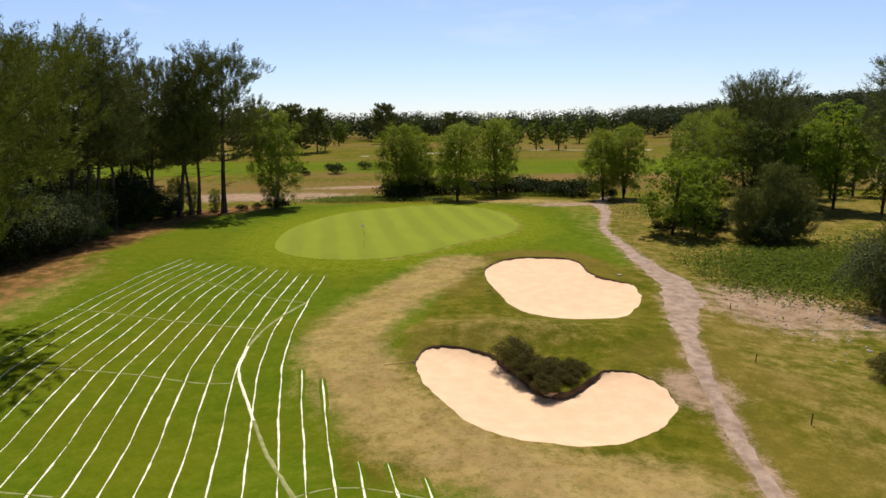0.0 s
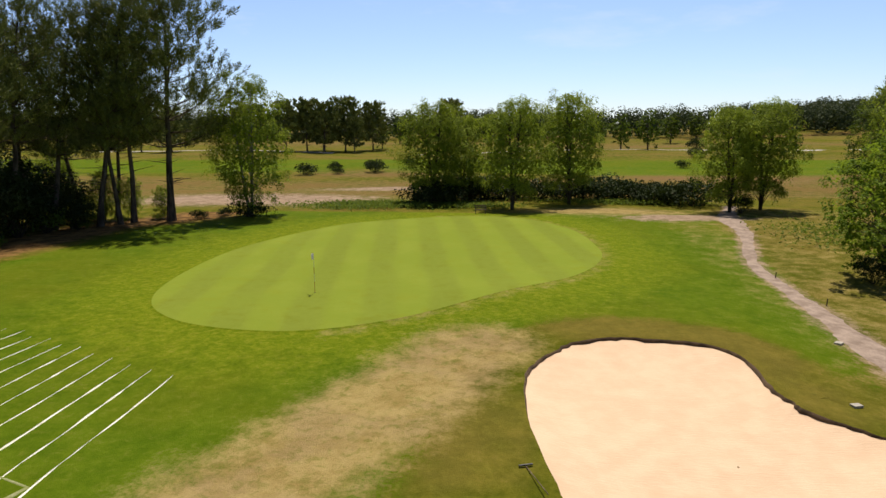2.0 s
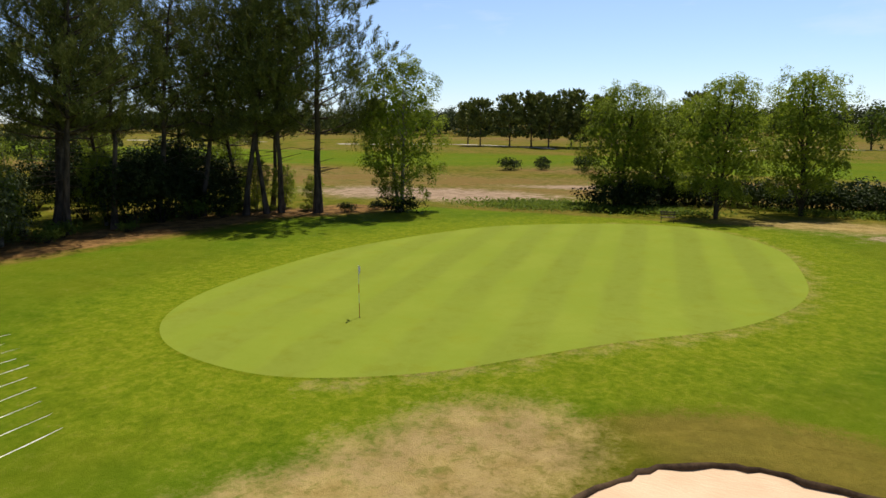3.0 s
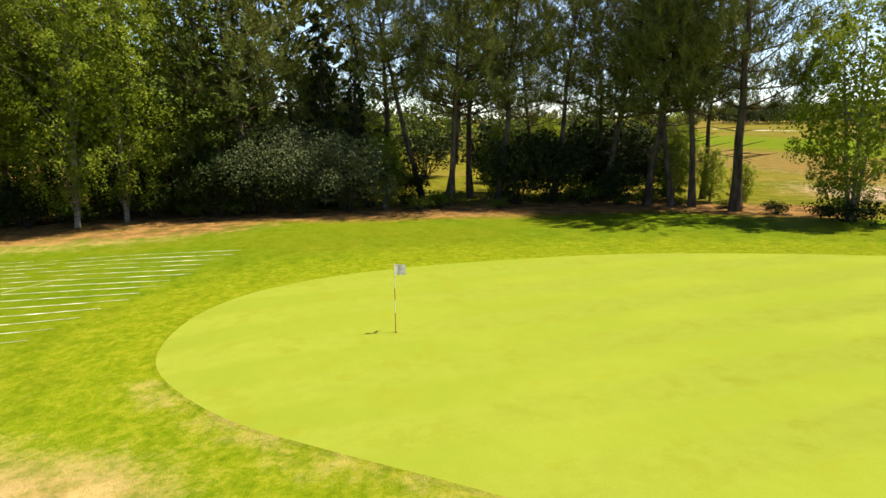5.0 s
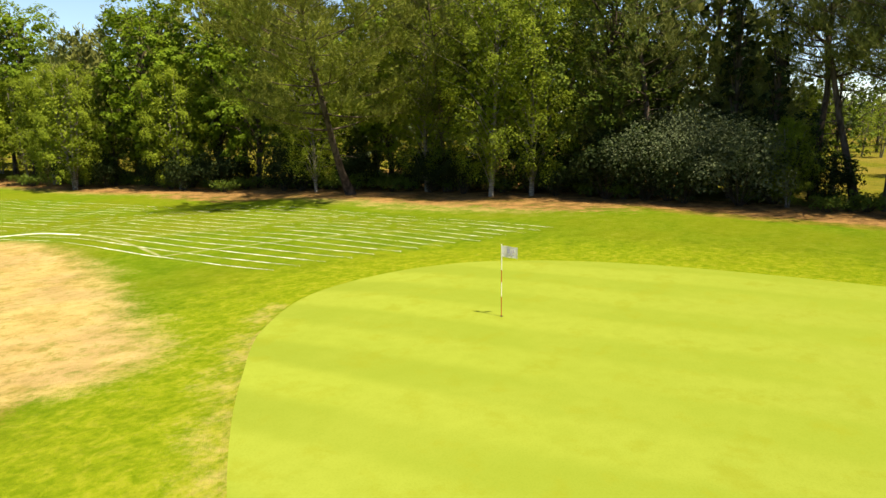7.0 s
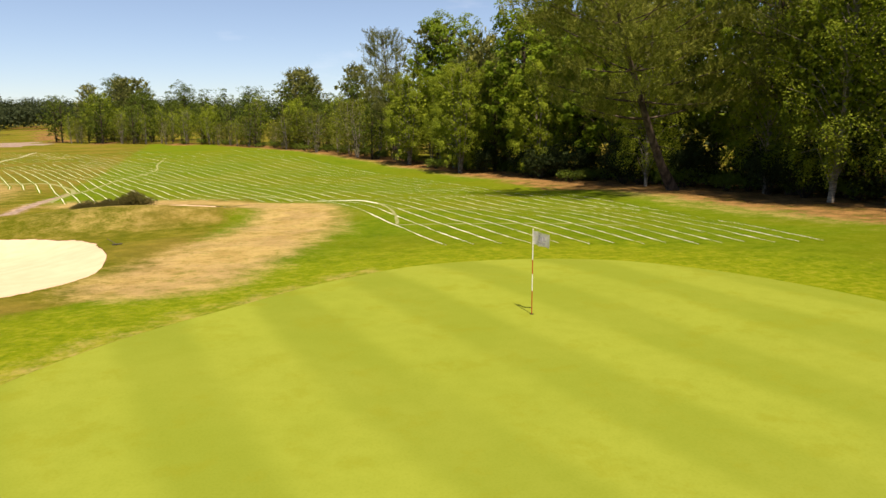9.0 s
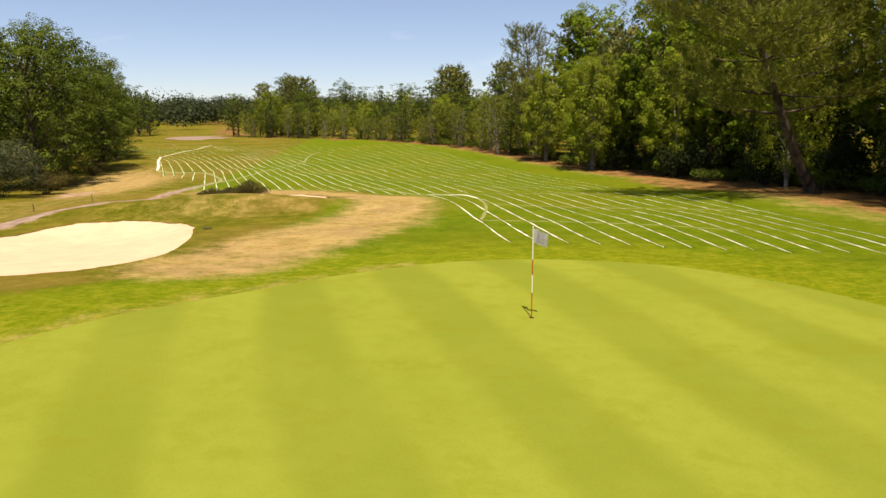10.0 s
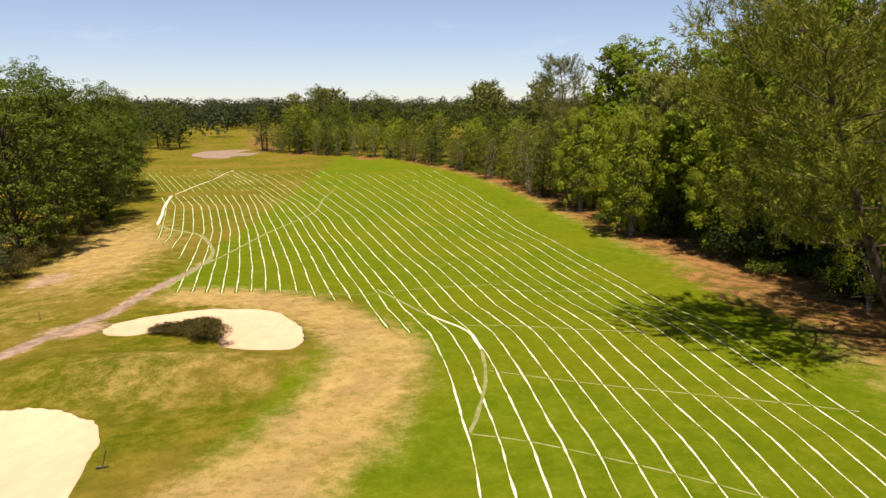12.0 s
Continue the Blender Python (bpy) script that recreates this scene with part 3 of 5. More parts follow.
def drain_lines():
    rng = np.random.default_rng(11)
    starts = {1: 35.4, 2: 34.5, 3: 26.6, 4: 26.2, 5: 25.2, 6: 23.6, 7: 23.2, 15: 9, 16: 4, 17: 0, 18: -4}
    for index in range(-14, 19):
        start = 57.0 + (-index) * 0.45 if index <= 0 else starts.get(index, 23.0)
        pieces = [(start + rng.uniform(-0.3, 0.3), -40.0 + rng.uniform(-0.6, 0.6)), (-45.0 + rng.uniform(-1, 1), -84.0 + rng.uniform(-4, 4))] if index > 4 else [(start + rng.uniform(-0.3, 0.3), -78.0 + rng.uniform(-6, 6))]
        for a, b in pieces:
            y = np.arange(a, b, -0.45)
            x = line_x(index, y)
            ph = rng.uniform(0, 6, 3)
            x = x + 0.016 * np.sin(y * 0.9 + ph[0]) + 0.010 * np.sin(y * 2.3 + ph[1])
            w = (0.05 if a < -41 else 0.074 if index > -5 else 0.064) + 0.016 * np.sin(y * 0.7 + ph[2]) + rng.normal(0, 0.024, len(y))
            w = w * np.minimum(1, 0.4 + np.arange(len(y)) / 4)
            ob = ribbon("drain_line", np.column_stack([x, y]), np.maximum(w, 0.03), M_LINE, 0.008, index + 40, 0.18)
            shoulders(ob, np.column_stack([x, y]), np.maximum(w, 0.03))
            tagged(ob, "narrow white sand-filled drainage line across the fairway turf", "drain line", "drainage lines")


def trenches():
    rows = [
        ([(-5.4, 23.0), (-7.4, 26.6), (-9.1, 30.2)], 0.2, M_TRENCH),
        ([(-9.1, 30.2), (-9.8, 31.8), (-11.3, 35.4), (-11.8, 39.0)], 0.17, M_LINE),
        ([(-11.8, 39.0), (-11.6, 43.0), (-10.9, 46.8), (-10.3, 48.9)], 0.2, M_TRENCH),
        ([(-10.3, 48.9), (-13.0, 50.0), (-17.5, 53.0), (-21.0, 55.6)], 0.09, M_TRENCH),
        ([(-11.6, 42.2), (-18.0, 44.5), (-22.7, 46.2), (-27.2, 47.8)], 0.09, M_TRENCH),
        ([(-10.8, 34.0), (-13.0, 34.0), (-17.3, 35.2), (-22.0, 36.2)], 0.09, M_TRENCH),
        ([(-15.0, 23.9), (-19.0, 24.5), (-23.5, 25.0)], 0.09, M_TRENCH),
        ([(13.3, 22.0), (8.0, 21.6), (2.8, 22.4), (-3.6, 24.4), (-6.4, 23.5)], 0.09, M_TRENCH),
        ([(-6.4, 23.5), (-10.0, 22.6), (-15.0, 21.8)], 0.09, M_TRENCH),
        ([(11.0, 12.9), (9.6, 2.0), (7.2, -12.0), (5.4, -22.0), (5.8, -33.0), (5.4, -46.0)], 0.25, M_TRENCH),
        ([(11.2, 21.5), (11.0, 15.4), (11.2, 10.2), (12.4, 4.3), (16.5, -4.7), (21.7, -10.5), (24.4, -13.9)], 0.42, M_TRENCH),
        ([(24.4, -13.9), (26.0, -20.0), (28.0, -27.0), (31.5, -40.6)], 0.36, M_LINE),
        ([(14.0, 48.2), (14.9, 47.8), (15.6, 46.6)], 0.10, M_TRENCH),
        ([(31.4, -42.0), (31.0, -54.0), (31.9, -88.0)], 0.16, M_LINE),
    ]
    for pts, w, mat in rows:
        ob = ribbon("drain_trench", trail(pts, 0.5), w, mat, 0.036 if w > 0.15 else 0.014, int(w * 100), 0.15)
        tagged(ob, "wider filled drainage trench joining the white lines", "drain trench", "collector trenches")


def tracks():
    n = len(PATH)
    y = PATH[:, 1]
    w = np.interp(y, [10, 20, 30, 40, 46, 52, 58, 64, 72, 82, 92, 100, 106, 112], [0.5, 0.6, 0.8, 1.1, 2.0, 3.2, 3.0, 1.8, 1.1, 0.8, 1.0, 2.0, 1.6, 1.2])
    w = w * (1 + 0.12 * np.sin(y * 0.9) + 0.06 * np.sin(y * 2.1 + 1))
    ob = ribbon("footpath", PATH, w, M_PATH, 0.03, 3, 0.085)
    tagged(ob, "trodden greyish pink gravel footpath beside the bunkers", "path", kind="structure")
    ob = ribbon("service_road", trail([(-420, 292), (-190, 290), (-55, 273), (7, 281), (87, 288), (260, 300), (500, 310)], 8), 5.0, M_ROAD, 0.05, 6, 0.03)
    tagged(ob, "pale straight service road across the far fields", "road", kind="structure")
    ob = filled("waste_bunker", loop([(57, -146), (55, -128), (47, -118), (40, -122), (38, -140), (46, -154)], 60), [(0, 0.05), (0.5, 0.08), (1, 0.08)], M_PATH)
    tagged(ob, "greyish pink waste sand bunker far down the fairway", "sand bunker", kind="structure")


ground()
putting_green()
bunker("greenside_bunker", BUNKER_A, "kidney-shaped bunker of pale sand beside the putting green")
bunker("fairway_bunker", BUNKER_B, "heart-shaped bunker of pale sand with a heather clump")
tracks()
drain_lines()
trenches()

# ---- trees ----


def tube(points, radii, sides=7):
    """Verts and faces of a tapering limb along some points."""
    p = np.asarray(points, float)
    r = np.asarray(radii, float)
    d = np.gradient(p, axis=0)
    d /= np.linalg.norm(d, axis=1)[:, None] + 1e-9
    ref = np.where(np.abs(d[:, 2:3]) > 0.9, [[1.0, 0, 0]], [[0, 0, 1.0]])
    u = np.cross(d, ref)
    u /= np.linalg.norm(u, axis=1)[:, None] + 1e-9
    v = np.cross(d, u)
    a = np.arange(sides) * 2 * np.pi / sides
    ring = p[:, None] + r[:, None, None] * (u[:, None] * np.cos(a)[None, :, None] + v[:, None] * np.sin(a)[None, :, None])
    i = np.arange(len(p) - 1)[:, None] * sides
    k = np.arange(sides)[None]
    k2 = (k + 1) % sides
    f = np.stack([i + k, i + k2, i + sides + k2, i + sides + k], -1).reshape(-1, 4)
    return ring.reshape(-1, 3), f


def join(pieces):
    vs, fs, off = [], [], 0
    for v, f in pieces:
        vs.append(v)
        fs.append(f + off)
        off += len(v)
    return np.vstack(vs), np.vstack(fs)


def leaves(rng, centres, length, width, facing, jitter=0.55):
    """Leaf quads at the centres, which face roughly outwards from their clump."""
    n = len(centres)
    out = np.asarray(facing, float) + rng.normal(0, jitter, (n, 3))
    out /= np.linalg.norm(out, axis=1)[:, None] + 1e-9
    t = np.cross(out, rng.normal(0, 1, (n, 3)))
    t /= np.linalg.norm(t, axis=1)[:, None] + 1e-9
    s = np.cross(out, t)
    k = rng.uniform(0.6, 1.4, (n, 1))
    t, s = t * length * k * 0.5, s * width * k * 0.5
    bend = out * length * k * 0.14
    v = np.stack([centres - t, centres + s + bend, centres + t, centres - s + bend], 1).reshape(-1, 3)
    return v, np.arange(n * 4).reshape(n, 4)


def dome(rng, n, shell=0.6):
    """Points in the shell of a ball, most of them on its upper side."""
    q = in_ball(rng, int(n * 1.45), shell)
    return q[(q[:, 2] > -0.15) | (rng.random(len(q)) < 0.3)][:n]


def in_ball(rng, n, shell=0.35):
    d = rng.normal(0, 1, (n, 3))
    d /= np.linalg.norm(d, axis=1)[:, None]
    return d * (rng.uniform(shell**3, 1, (n, 1)) ** (1 / 3))


def needles(rng, base, axis, n, length, width, reach, thick):
    """Needle tufts along some shoots: verts and faces, all shoots at once."""
    k = len(base)
    ax = np.repeat(axis, n, 0)
    at = rng.uniform(0.05, 1.0, (k * n, 1))
    rad = rng.normal(0, 1, (k * n, 3))
    rad -= ax * np.sum(rad * ax, 1, keepdims=True)
    rad /= np.linalg.norm(rad, axis=1)[:, None] + 1e-9
    swell = thick * np.sin(np.pi * (0.15 + 0.8 * at)) * rng.uniform(0.25, 1, (k * n, 1))
    c = np.repeat(base, n, 0) + ax * at * np.repeat(reach, n)[:, None] + rad * swell
    t = ax * 0.8 + rad * rng.uniform(0.3, 1.1, (k * n, 1)) + rng.normal(0, 0.2, (k * n, 3))
    t /= np.linalg.norm(t, axis=1)[:, None] + 1e-9
    o = rad + np.array([0, 0, 0.9]) + rng.normal(0, 0.3, (k * n, 3))
    s = np.cross(o, t)
    s /= np.linalg.norm(s, axis=1)[:, None] + 1e-9
    m = rng.uniform(0.6, 1.35, (k * n, 1))
    t, s = t * length * m * 0.5, s * width * m * 0.5
    v = np.stack([c - t, c + s, c + t, c - s], 1).reshape(-1, 3)
    return v, np.arange(k * n * 4).reshape(-1, 4)


def pine(seed, tall, bare=0.42, reach=3.6, dense=40, label="tall maritime pine with a dark open crown and bare trunk", lean=(0, 0), radius=0.22, leaf=0.34, droop=0.0, needle=None, shoots=9, core=1, bow=1.1):
    rng = np.random.default_rng(seed)
    top = root("pine_tree", label, "pine tree", "pines")
    h = np.linspace(0, 1, 9)
    sway = np.cumsum(rng.normal(0, 0.2, (9, 2)), 0) * (h[:, None] ** 0.7)
    stem = np.column_stack([sway[:, 0] + lean[0] * tall * h**bow, sway[:, 1] + lean[1] * tall * h**bow, h * tall - 0.1])
    wood = [tube(stem, radius * (1.25 - 1.05 * h) + radius * 0.5 * np.exp(-h * 30), 8)]
    base, axis, size_of = [], [], []
    z = bare * tall
    while z < tall * 0.985:
        f = z / tall
        foot = np.array([np.interp(f, h, stem[:, i]) for i in range(3)])
        g = max(0.0, (f - bare) / (1 - bare))
        size = reach * (0.55 + 0.45 * math.sin(min(1, g * 1.6 + 0.25) * math.pi * 0.62)) * (1 - 0.6 * g**3)
        for a in rng.uniform(0, 6.28) + np.arange(5) * 1.257 + rng.normal(0, 0.25, 5):
            if rng.random() < 0.12:
                continue
            l = size * rng.uniform(0.68, 1.08)
            s = np.linspace(0, 1, 5 if leaf < 0.5 else 3)
            rise = rng.uniform(-0.12, 0.3) + 0.4 * g - droop
            go = np.array([np.cos(a), np.sin(a), 0.0])
            bend = rng.normal(0, 0.12)
            side = np.array([-np.sin(a), np.cos(a), 0.0])

            def on(u):
                return foot + go * l * u + side * l * bend * u * u + np.array([0, 0, l * (rise * u + 0.2 * u * u)])

            wood.append(tube([on(u) for u in s], 0.05 * (1.15 - s) * (1.3 - g) + 0.012, 4 if leaf < 0.5 else 3))
            pads = 3 if l > 0.6 * reach else 2
            many = max(4, int(shoots * (0.7 + 0.9 * l / reach)))
            hubs = [(u, rng.normal(0, 0.22) * l * (1.25 - u)) for u in np.linspace(0.55, 0.98, pads)]
            for j in range(many):
                u, w = hubs[j % pads]
                q = rng.normal(0, 0.42, 2) * (0.7 + 0.12 * l)
                d = go * (0.35 + q[0] * 0.5) + side * q[1] * 0.7 + np.array([0, 0, rng.uniform(0.55, 1.25) - droop * 0.7])
                base.append(on(u) + go * q[0] + side * (w + q[1]) + np.array([0, 0, rng.normal(0, 0.14) - 0.25 * (q[0] ** 2 + q[1] ** 2)]))
                axis.append(d / np.linalg.norm(d))
                size_of.append(rng.uniform(0.75, 1.45) * (0.8 + 0.2 * reach / 5))
        z += rng.uniform(0.75, 1.25) * tall / 17
    tip = stem[-1]
    for j in range(6):
        d = np.array([rng.normal(0, 0.35), rng.normal(0, 0.35), 1.0])
        base.append(tip - [0, 0, 0.3 * j])
        axis.append(d / np.linalg.norm(d))
        size_of.append(1.1)
    for _ in range(16):
        z = rng.uniform(min(0.18, bare * 0.5), bare) * tall
        foot = np.array([np.interp(z / tall, h, stem[:, i]) for i in range(3)])
        a, l = rng.uniform(0, 6.28), rng.uniform(0.5, 2.8)
        wood.append(tube(foot + np.outer([0, 0.5, 1], [np.cos(a) * l, np.sin(a) * l, rng.uniform(-0.2, 0.25) * l]), [0.04, 0.025, 0.01], 4))
    base, axis, size_of = np.array(base), np.array(axis), np.array(size_of)
    thick = 0.32 if leaf < 0.5 else 0.5
    pieces = [needles(rng, base, axis, dense, leaf, leaf * 0.12 if leaf < 0.5 else leaf * 0.22, size_of, thick)]
    if core:
        pieces.append(needles(rng, base - axis * 0.15, axis, core * (5 if leaf < 0.5 else 1), leaf * 1.2, leaf * (0.2 if leaf < 0.5 else 0.9), size_of * 0.7, thick * 0.5))
    mesh_object("trunk", *join(wood), M_BARK, top)
    mesh_object("crown", *join(pieces), needle or M_PINE, top, False)
    return top


def broadleaf(seed, name, tall, wide, clumps, per, bark, leafmat, label, category, group, stems=1, low=0.25, droop=0.0, leaf=0.26, radius=0.16, puff=1.0, core=900):
    rng = np.random.default_rng(seed)
    top = root(name, label, category, group)
    wood, foliage, lens = [], [], []
    starts = []
    for k in range(stems):
        a = rng.uniform(0, 6.28)
        lean = 0.10 * tall * (1 if stems > 1 else 0.3)
        h = np.linspace(0, 1, 7)
        st = np.column_stack([np.cos(a) * (0.12 * (stems > 1) + lean * h), np.sin(a) * (0.12 * (stems > 1) + lean * h), h * tall * 0.9 - 0.1])
        st[:, :2] += np.cumsum(rng.normal(0, 0.07, (7, 2)), 0)
        wood.append(tube(st, radius * (1.15 - h) + 0.015, 7))
        starts.append(st)
    for k in range(clumps):
        st = starts[k % stems]
        f = low + (1 - low) * ((k + 0.5) / clumps) ** 0.9
        g = (f - low) / (1 - low)
        w = wide * math.sin(math.pi * (0.1 + 0.82 * g)) ** 0.7 * 0.85 * rng.uniform(0.5, 1.05)
        a = k * 2.399 + rng.uniform(-0.4, 0.4)
        base = np.array([np.interp(max(0.05, f - 0.16), np.linspace(0, 1, 7), st[:, i]) for i in range(3)])
        tip = np.array([np.cos(a) * w, np.sin(a) * w, f * tall * rng.uniform(0.93, 1.03)])
        mid = (base + tip) / 2 + np.array([0, 0, 0.08 * tall * (1 - g)])
        wood.append(tube([base, mid, tip], [radius * 0.32, radius * 0.2, 0.015], 5 if leaf < 0.35 else 3))
        r = np.array([1, 1, 0.75]) * puff * wide * rng.uniform(0.2, 0.34)
        lobes = 9 if leaf < 0.35 else 6
        hub = dome(rng, lobes, 0.8)
        for p in hub:
            q = dome(rng, int(per / lobes * rng.uniform(0.6, 1.4)), 0.55)
            c = tip + (p * 0.95 + q * rng.uniform(0.26, 0.44)) * r
            if droop:
                c[:, 2] -= droop * rng.uniform(0, 1, len(q)) ** 2 * (0.4 + np.linalg.norm(q[:, :2], axis=1))
            foliage.append(c)
            lens.append(q * 0.7 + p * 0.9 + np.array([np.cos(a) * 0.25, np.sin(a) * 0.25, 0.3]))
    mesh_object("trunk", *join(wood), bark, top)
    pieces = [leaves(rng, np.vstack(foliage), leaf, leaf * 0.72, np.vstack(lens) + [0, 0, 0.65], 0.45)]
    if core:
        zc = (low + 1) / 2 * tall
        q = in_ball(rng, core, 0.2)
        c = q * np.array([wide * 0.72, wide * 0.72, (1 - low) * tall * 0.44]) + [0, 0, zc]
        c[:, :2] += np.array([[np.interp(z / tall, np.linspace(0, 0.9, 7), np.mean([s[:, i] for s in starts], 0)) for i in (0, 1)] for z in c[:, 2]])
        pieces.append(leaves(rng, c, max(0.34, leaf * 1.7), max(0.26, leaf * 1.2), q + [0, 0, 0.2], 0.5))
    mesh_object("crown", *join(pieces), leafmat, top, False)
    return top


def shrub(seed, name, tall, wide, count, leafmat, label, category, group, leaf=0.16):
    rng = np.random.default_rng(seed)
    top = root(name, label, category, group)
    wood, foliage, lens = [], [], []
    for k in range(20):
        a, w = k * 2.4, wide * 0.47 * math.sqrt((k + 0.5) / 20)
        tip = np.array([np.cos(a) * w, np.sin(a) * w, tall * rng.uniform(0.3, 0.8) * (1.12 - 0.62 * w / wide)])
        wood.append(tube([(0.1 * np.cos(a), 0.1 * np.sin(a), -0.1), tip * 0.5 + [0, 0, 0.1], tip], [0.03, 0.02, 0.006], 4))
        m = int(count / 20 * rng.uniform(0.7, 1.3))
        q = dome(rng, m, 0.45)
        c = tip + q * np.array([wide * 0.2, wide * 0.2, tall * 0.26]) * rng.uniform(0.75, 1.2)
        c[:, 2] = np.maximum(c[:, 2], 0.03)
        foliage.append(c)
        lens.append(q + [0, 0, 0.4])
    c = in_ball(rng, count // 8, 0.1) * np.array([wide * 0.42, wide * 0.42, tall * 0.36]) + [0, 0, tall * 0.4]
    foliage.append(c)
    lens.append(np.tile([0, 0, 1.0], (len(c), 1)))
    mesh_object("stem", *join(wood), M_OAKBARK, top)
    mesh_object("foliage", *leaves(rng, np.vstack(foliage), leaf, leaf * 0.6, np.vstack(lens), 0.6), leafmat, top, False)
    return top


def stand(proto, spots, rng, size=(0.85, 1.15), first=True):
    """Stands a kind of tree on its spots; a spot may give its own size and turn."""
    for n, s in enumerate(spots):
        x, y = s[0], s[1]
        k = s[2] if len(s) > 2 else rng.uniform(*size)
        turn = s[3] if len(s) > 3 else rng.uniform(0, 360)
        m = pose(x, y, float(height(x, y)) - 0.03, 0, 0, turn) @ Matrix.Diagonal((k, k, k, 1))
        if n == 0 and first:
            proto.matrix_basis = m
        else:
            copy_thing(proto, m)


rng = np.random.default_rng(5)


def belt(rng, count, ys, depth, apart, taken, edge=(EDGE_Y, EDGE_X), sign=-1):
    """Spots behind a wood's edge, none too close to another."""
    out, tries = [], 0
    while len(out) < count and tries < count * 60:
        tries += 1
        y = rng.uniform(*ys)
        x = float(np.interp(y, *edge)) + sign * rng.uniform(*depth)
        if all((x - a) ** 2 + (y - b) ** 2 > apart**2 for a, b in taken):
            taken.append((x, y))
            out.append((x, y))
    return out


def block(rng, count, xs, ys, apart, taken):
    out, tries = [], 0
    while len(out) < count and tries < count * 60:
        tries += 1
        x, y = rng.uniform(*xs), rng.uniform(*ys)
        if all((x - a) ** 2 + (y - b) ** 2 > apart**2 for a, b in taken):
            taken.append((x, y))
            out.append((x, y))
    return out


def deal(spots, protos, rng, size):
    """Deals spots out among some kinds of tree; the kinds' own first stands were set before."""
    for i, s in enumerate(spots):
        stand(protos[int(rng.integers(len(protos)))], [s], rng, size, False)


# kinds seen close
PINE_A = pine(1, 22.0, 0.36, 5.6, 26, lean=(0.13, -0.02), leaf=0.38, shoots=12)
PINE_SLIM = pine(8, 20.0, 0.46, 4.4, 26, "slender leaning pine with a thin open crown", lean=(0.04, -0.25), radius=0.2, leaf=0.38, shoots=11)
PINE_B = pine(2, 21.0, 0.34, 5.2, 26, lean=(0.15, 0.04), leaf=0.38, shoots=12)
PINE_C = pine(3, 20.0, 0.42, 4.6, 26, lean=(0.10, -0.08), leaf=0.38, shoots=12)
PINE_LONE = pine(7, 20.5, 0.36, 7.0, 40, "lone tall pine with a wide dark crown over a bare trunk", lean=(0.07, -0.03), radius=0.3, leaf=0.4, shoots=17)
PINE_LOW = pine(4, 8.0, 0.05, 3.0, 30, "young maritime pine with a full dark crown down to the ground", radius=0.12, leaf=0.3, shoots=11, core=2)
PINE_BENT = pine(6, 17.6, 0.33, 8.4, 44, "leaning pine with a bent trunk and a wide hanging crown painted sunlit yellow-green", lean=(0.56, 0.16), radius=0.29, leaf=0.31, droop=0.12, needle=M_PINE_SUNLIT, shoots=28, core=2, bow=0.8)
BIRCH_A = broadleaf(11, "birch_tree", 13.6, 4.7, 48, 680, M_BIRCH, M_BIRCHLEAF, "birch clump with light green drooping foliage", "birch tree", "birches", 3, 0.12, 0.7, 0.15, 0.12, 1.0, 1500)
BIRCH_B = broadleaf(12, "birch_tree", 19.0, 5.0, 48, 620, M_BIRCH, M_BIRCHLEAF, "tall birch with hanging yellow-green foliage", "birch tree", "birches", 1, 0.09, 1.1, 0.125, 0.17, 1.0, 1700)
BIRCH_C = broadleaf(13, "birch_tree", 11.5, 4.4, 46, 520, M_OAKBARK, M_BIRCHLEAF, "bushy birch with round green crown behind the green", "birch tree", "birches", 2, 0.13, 0.6, 0.15, 0.15, 1.0, 1500)
OAK_A = broadleaf(21, "oak_tree", 19.0, 7.2, 54, 330, M_OAKBARK, M_OAKLEAF, "broad oak with dense dark green foliage", "oak tree", "oaks", 1, 0.06, 0, 0.24, 0.34, 1.0, 1300)
OAK_B = broadleaf(22, "oak_tree", 17.0, 5.4, 40, 360, M_OAKBARK, M_LIMELEAF, "tall broadleaved tree with fresh green foliage", "oak tree", "oaks", 1, 0.16, 0, 0.27, 0.22)
LIME = broadleaf(31, "young_oak", 8.6, 4.2, 34, 240, M_OAKBARK, M_LIMELEAF, "spreading young oak with bright green leaves beside the footpath", "oak tree", "young oaks", 3, 0.10, 0, 0.21, 0.11, 1.0, 450)
WILLOW = shrub(42, "willow_shrub", 6.5, 7.5, 9000, M_WILLOW, "large rounded grey-green willow shrub at the wood edge", "shrub", "willow shrubs", 0.18)
HOLLY = shrub(43, "holly_shrub", 4.6, 4.8, 3000, M_SHRUB, "dense dark holly shrub under the trees", "shrub", "dark shrubs", 0.24)
HEATH = shrub(41, "heather_bush", 1.95, 3.0, 5200, M_HEATH, "dark brown-green heather bush at the bunker edge", "bush", "heather bushes", 0.1)
IVY = broadleaf(33, "ivy_clad_tree", 14.0, 1.4, 40, 90, M_OAKBARK, M_SHRUB, "dead trunk clad in dark ivy", "ivy tree", "ivy-clad trunks", 1, 0.06, 0, 0.26, 0.2, 0.9, 200)

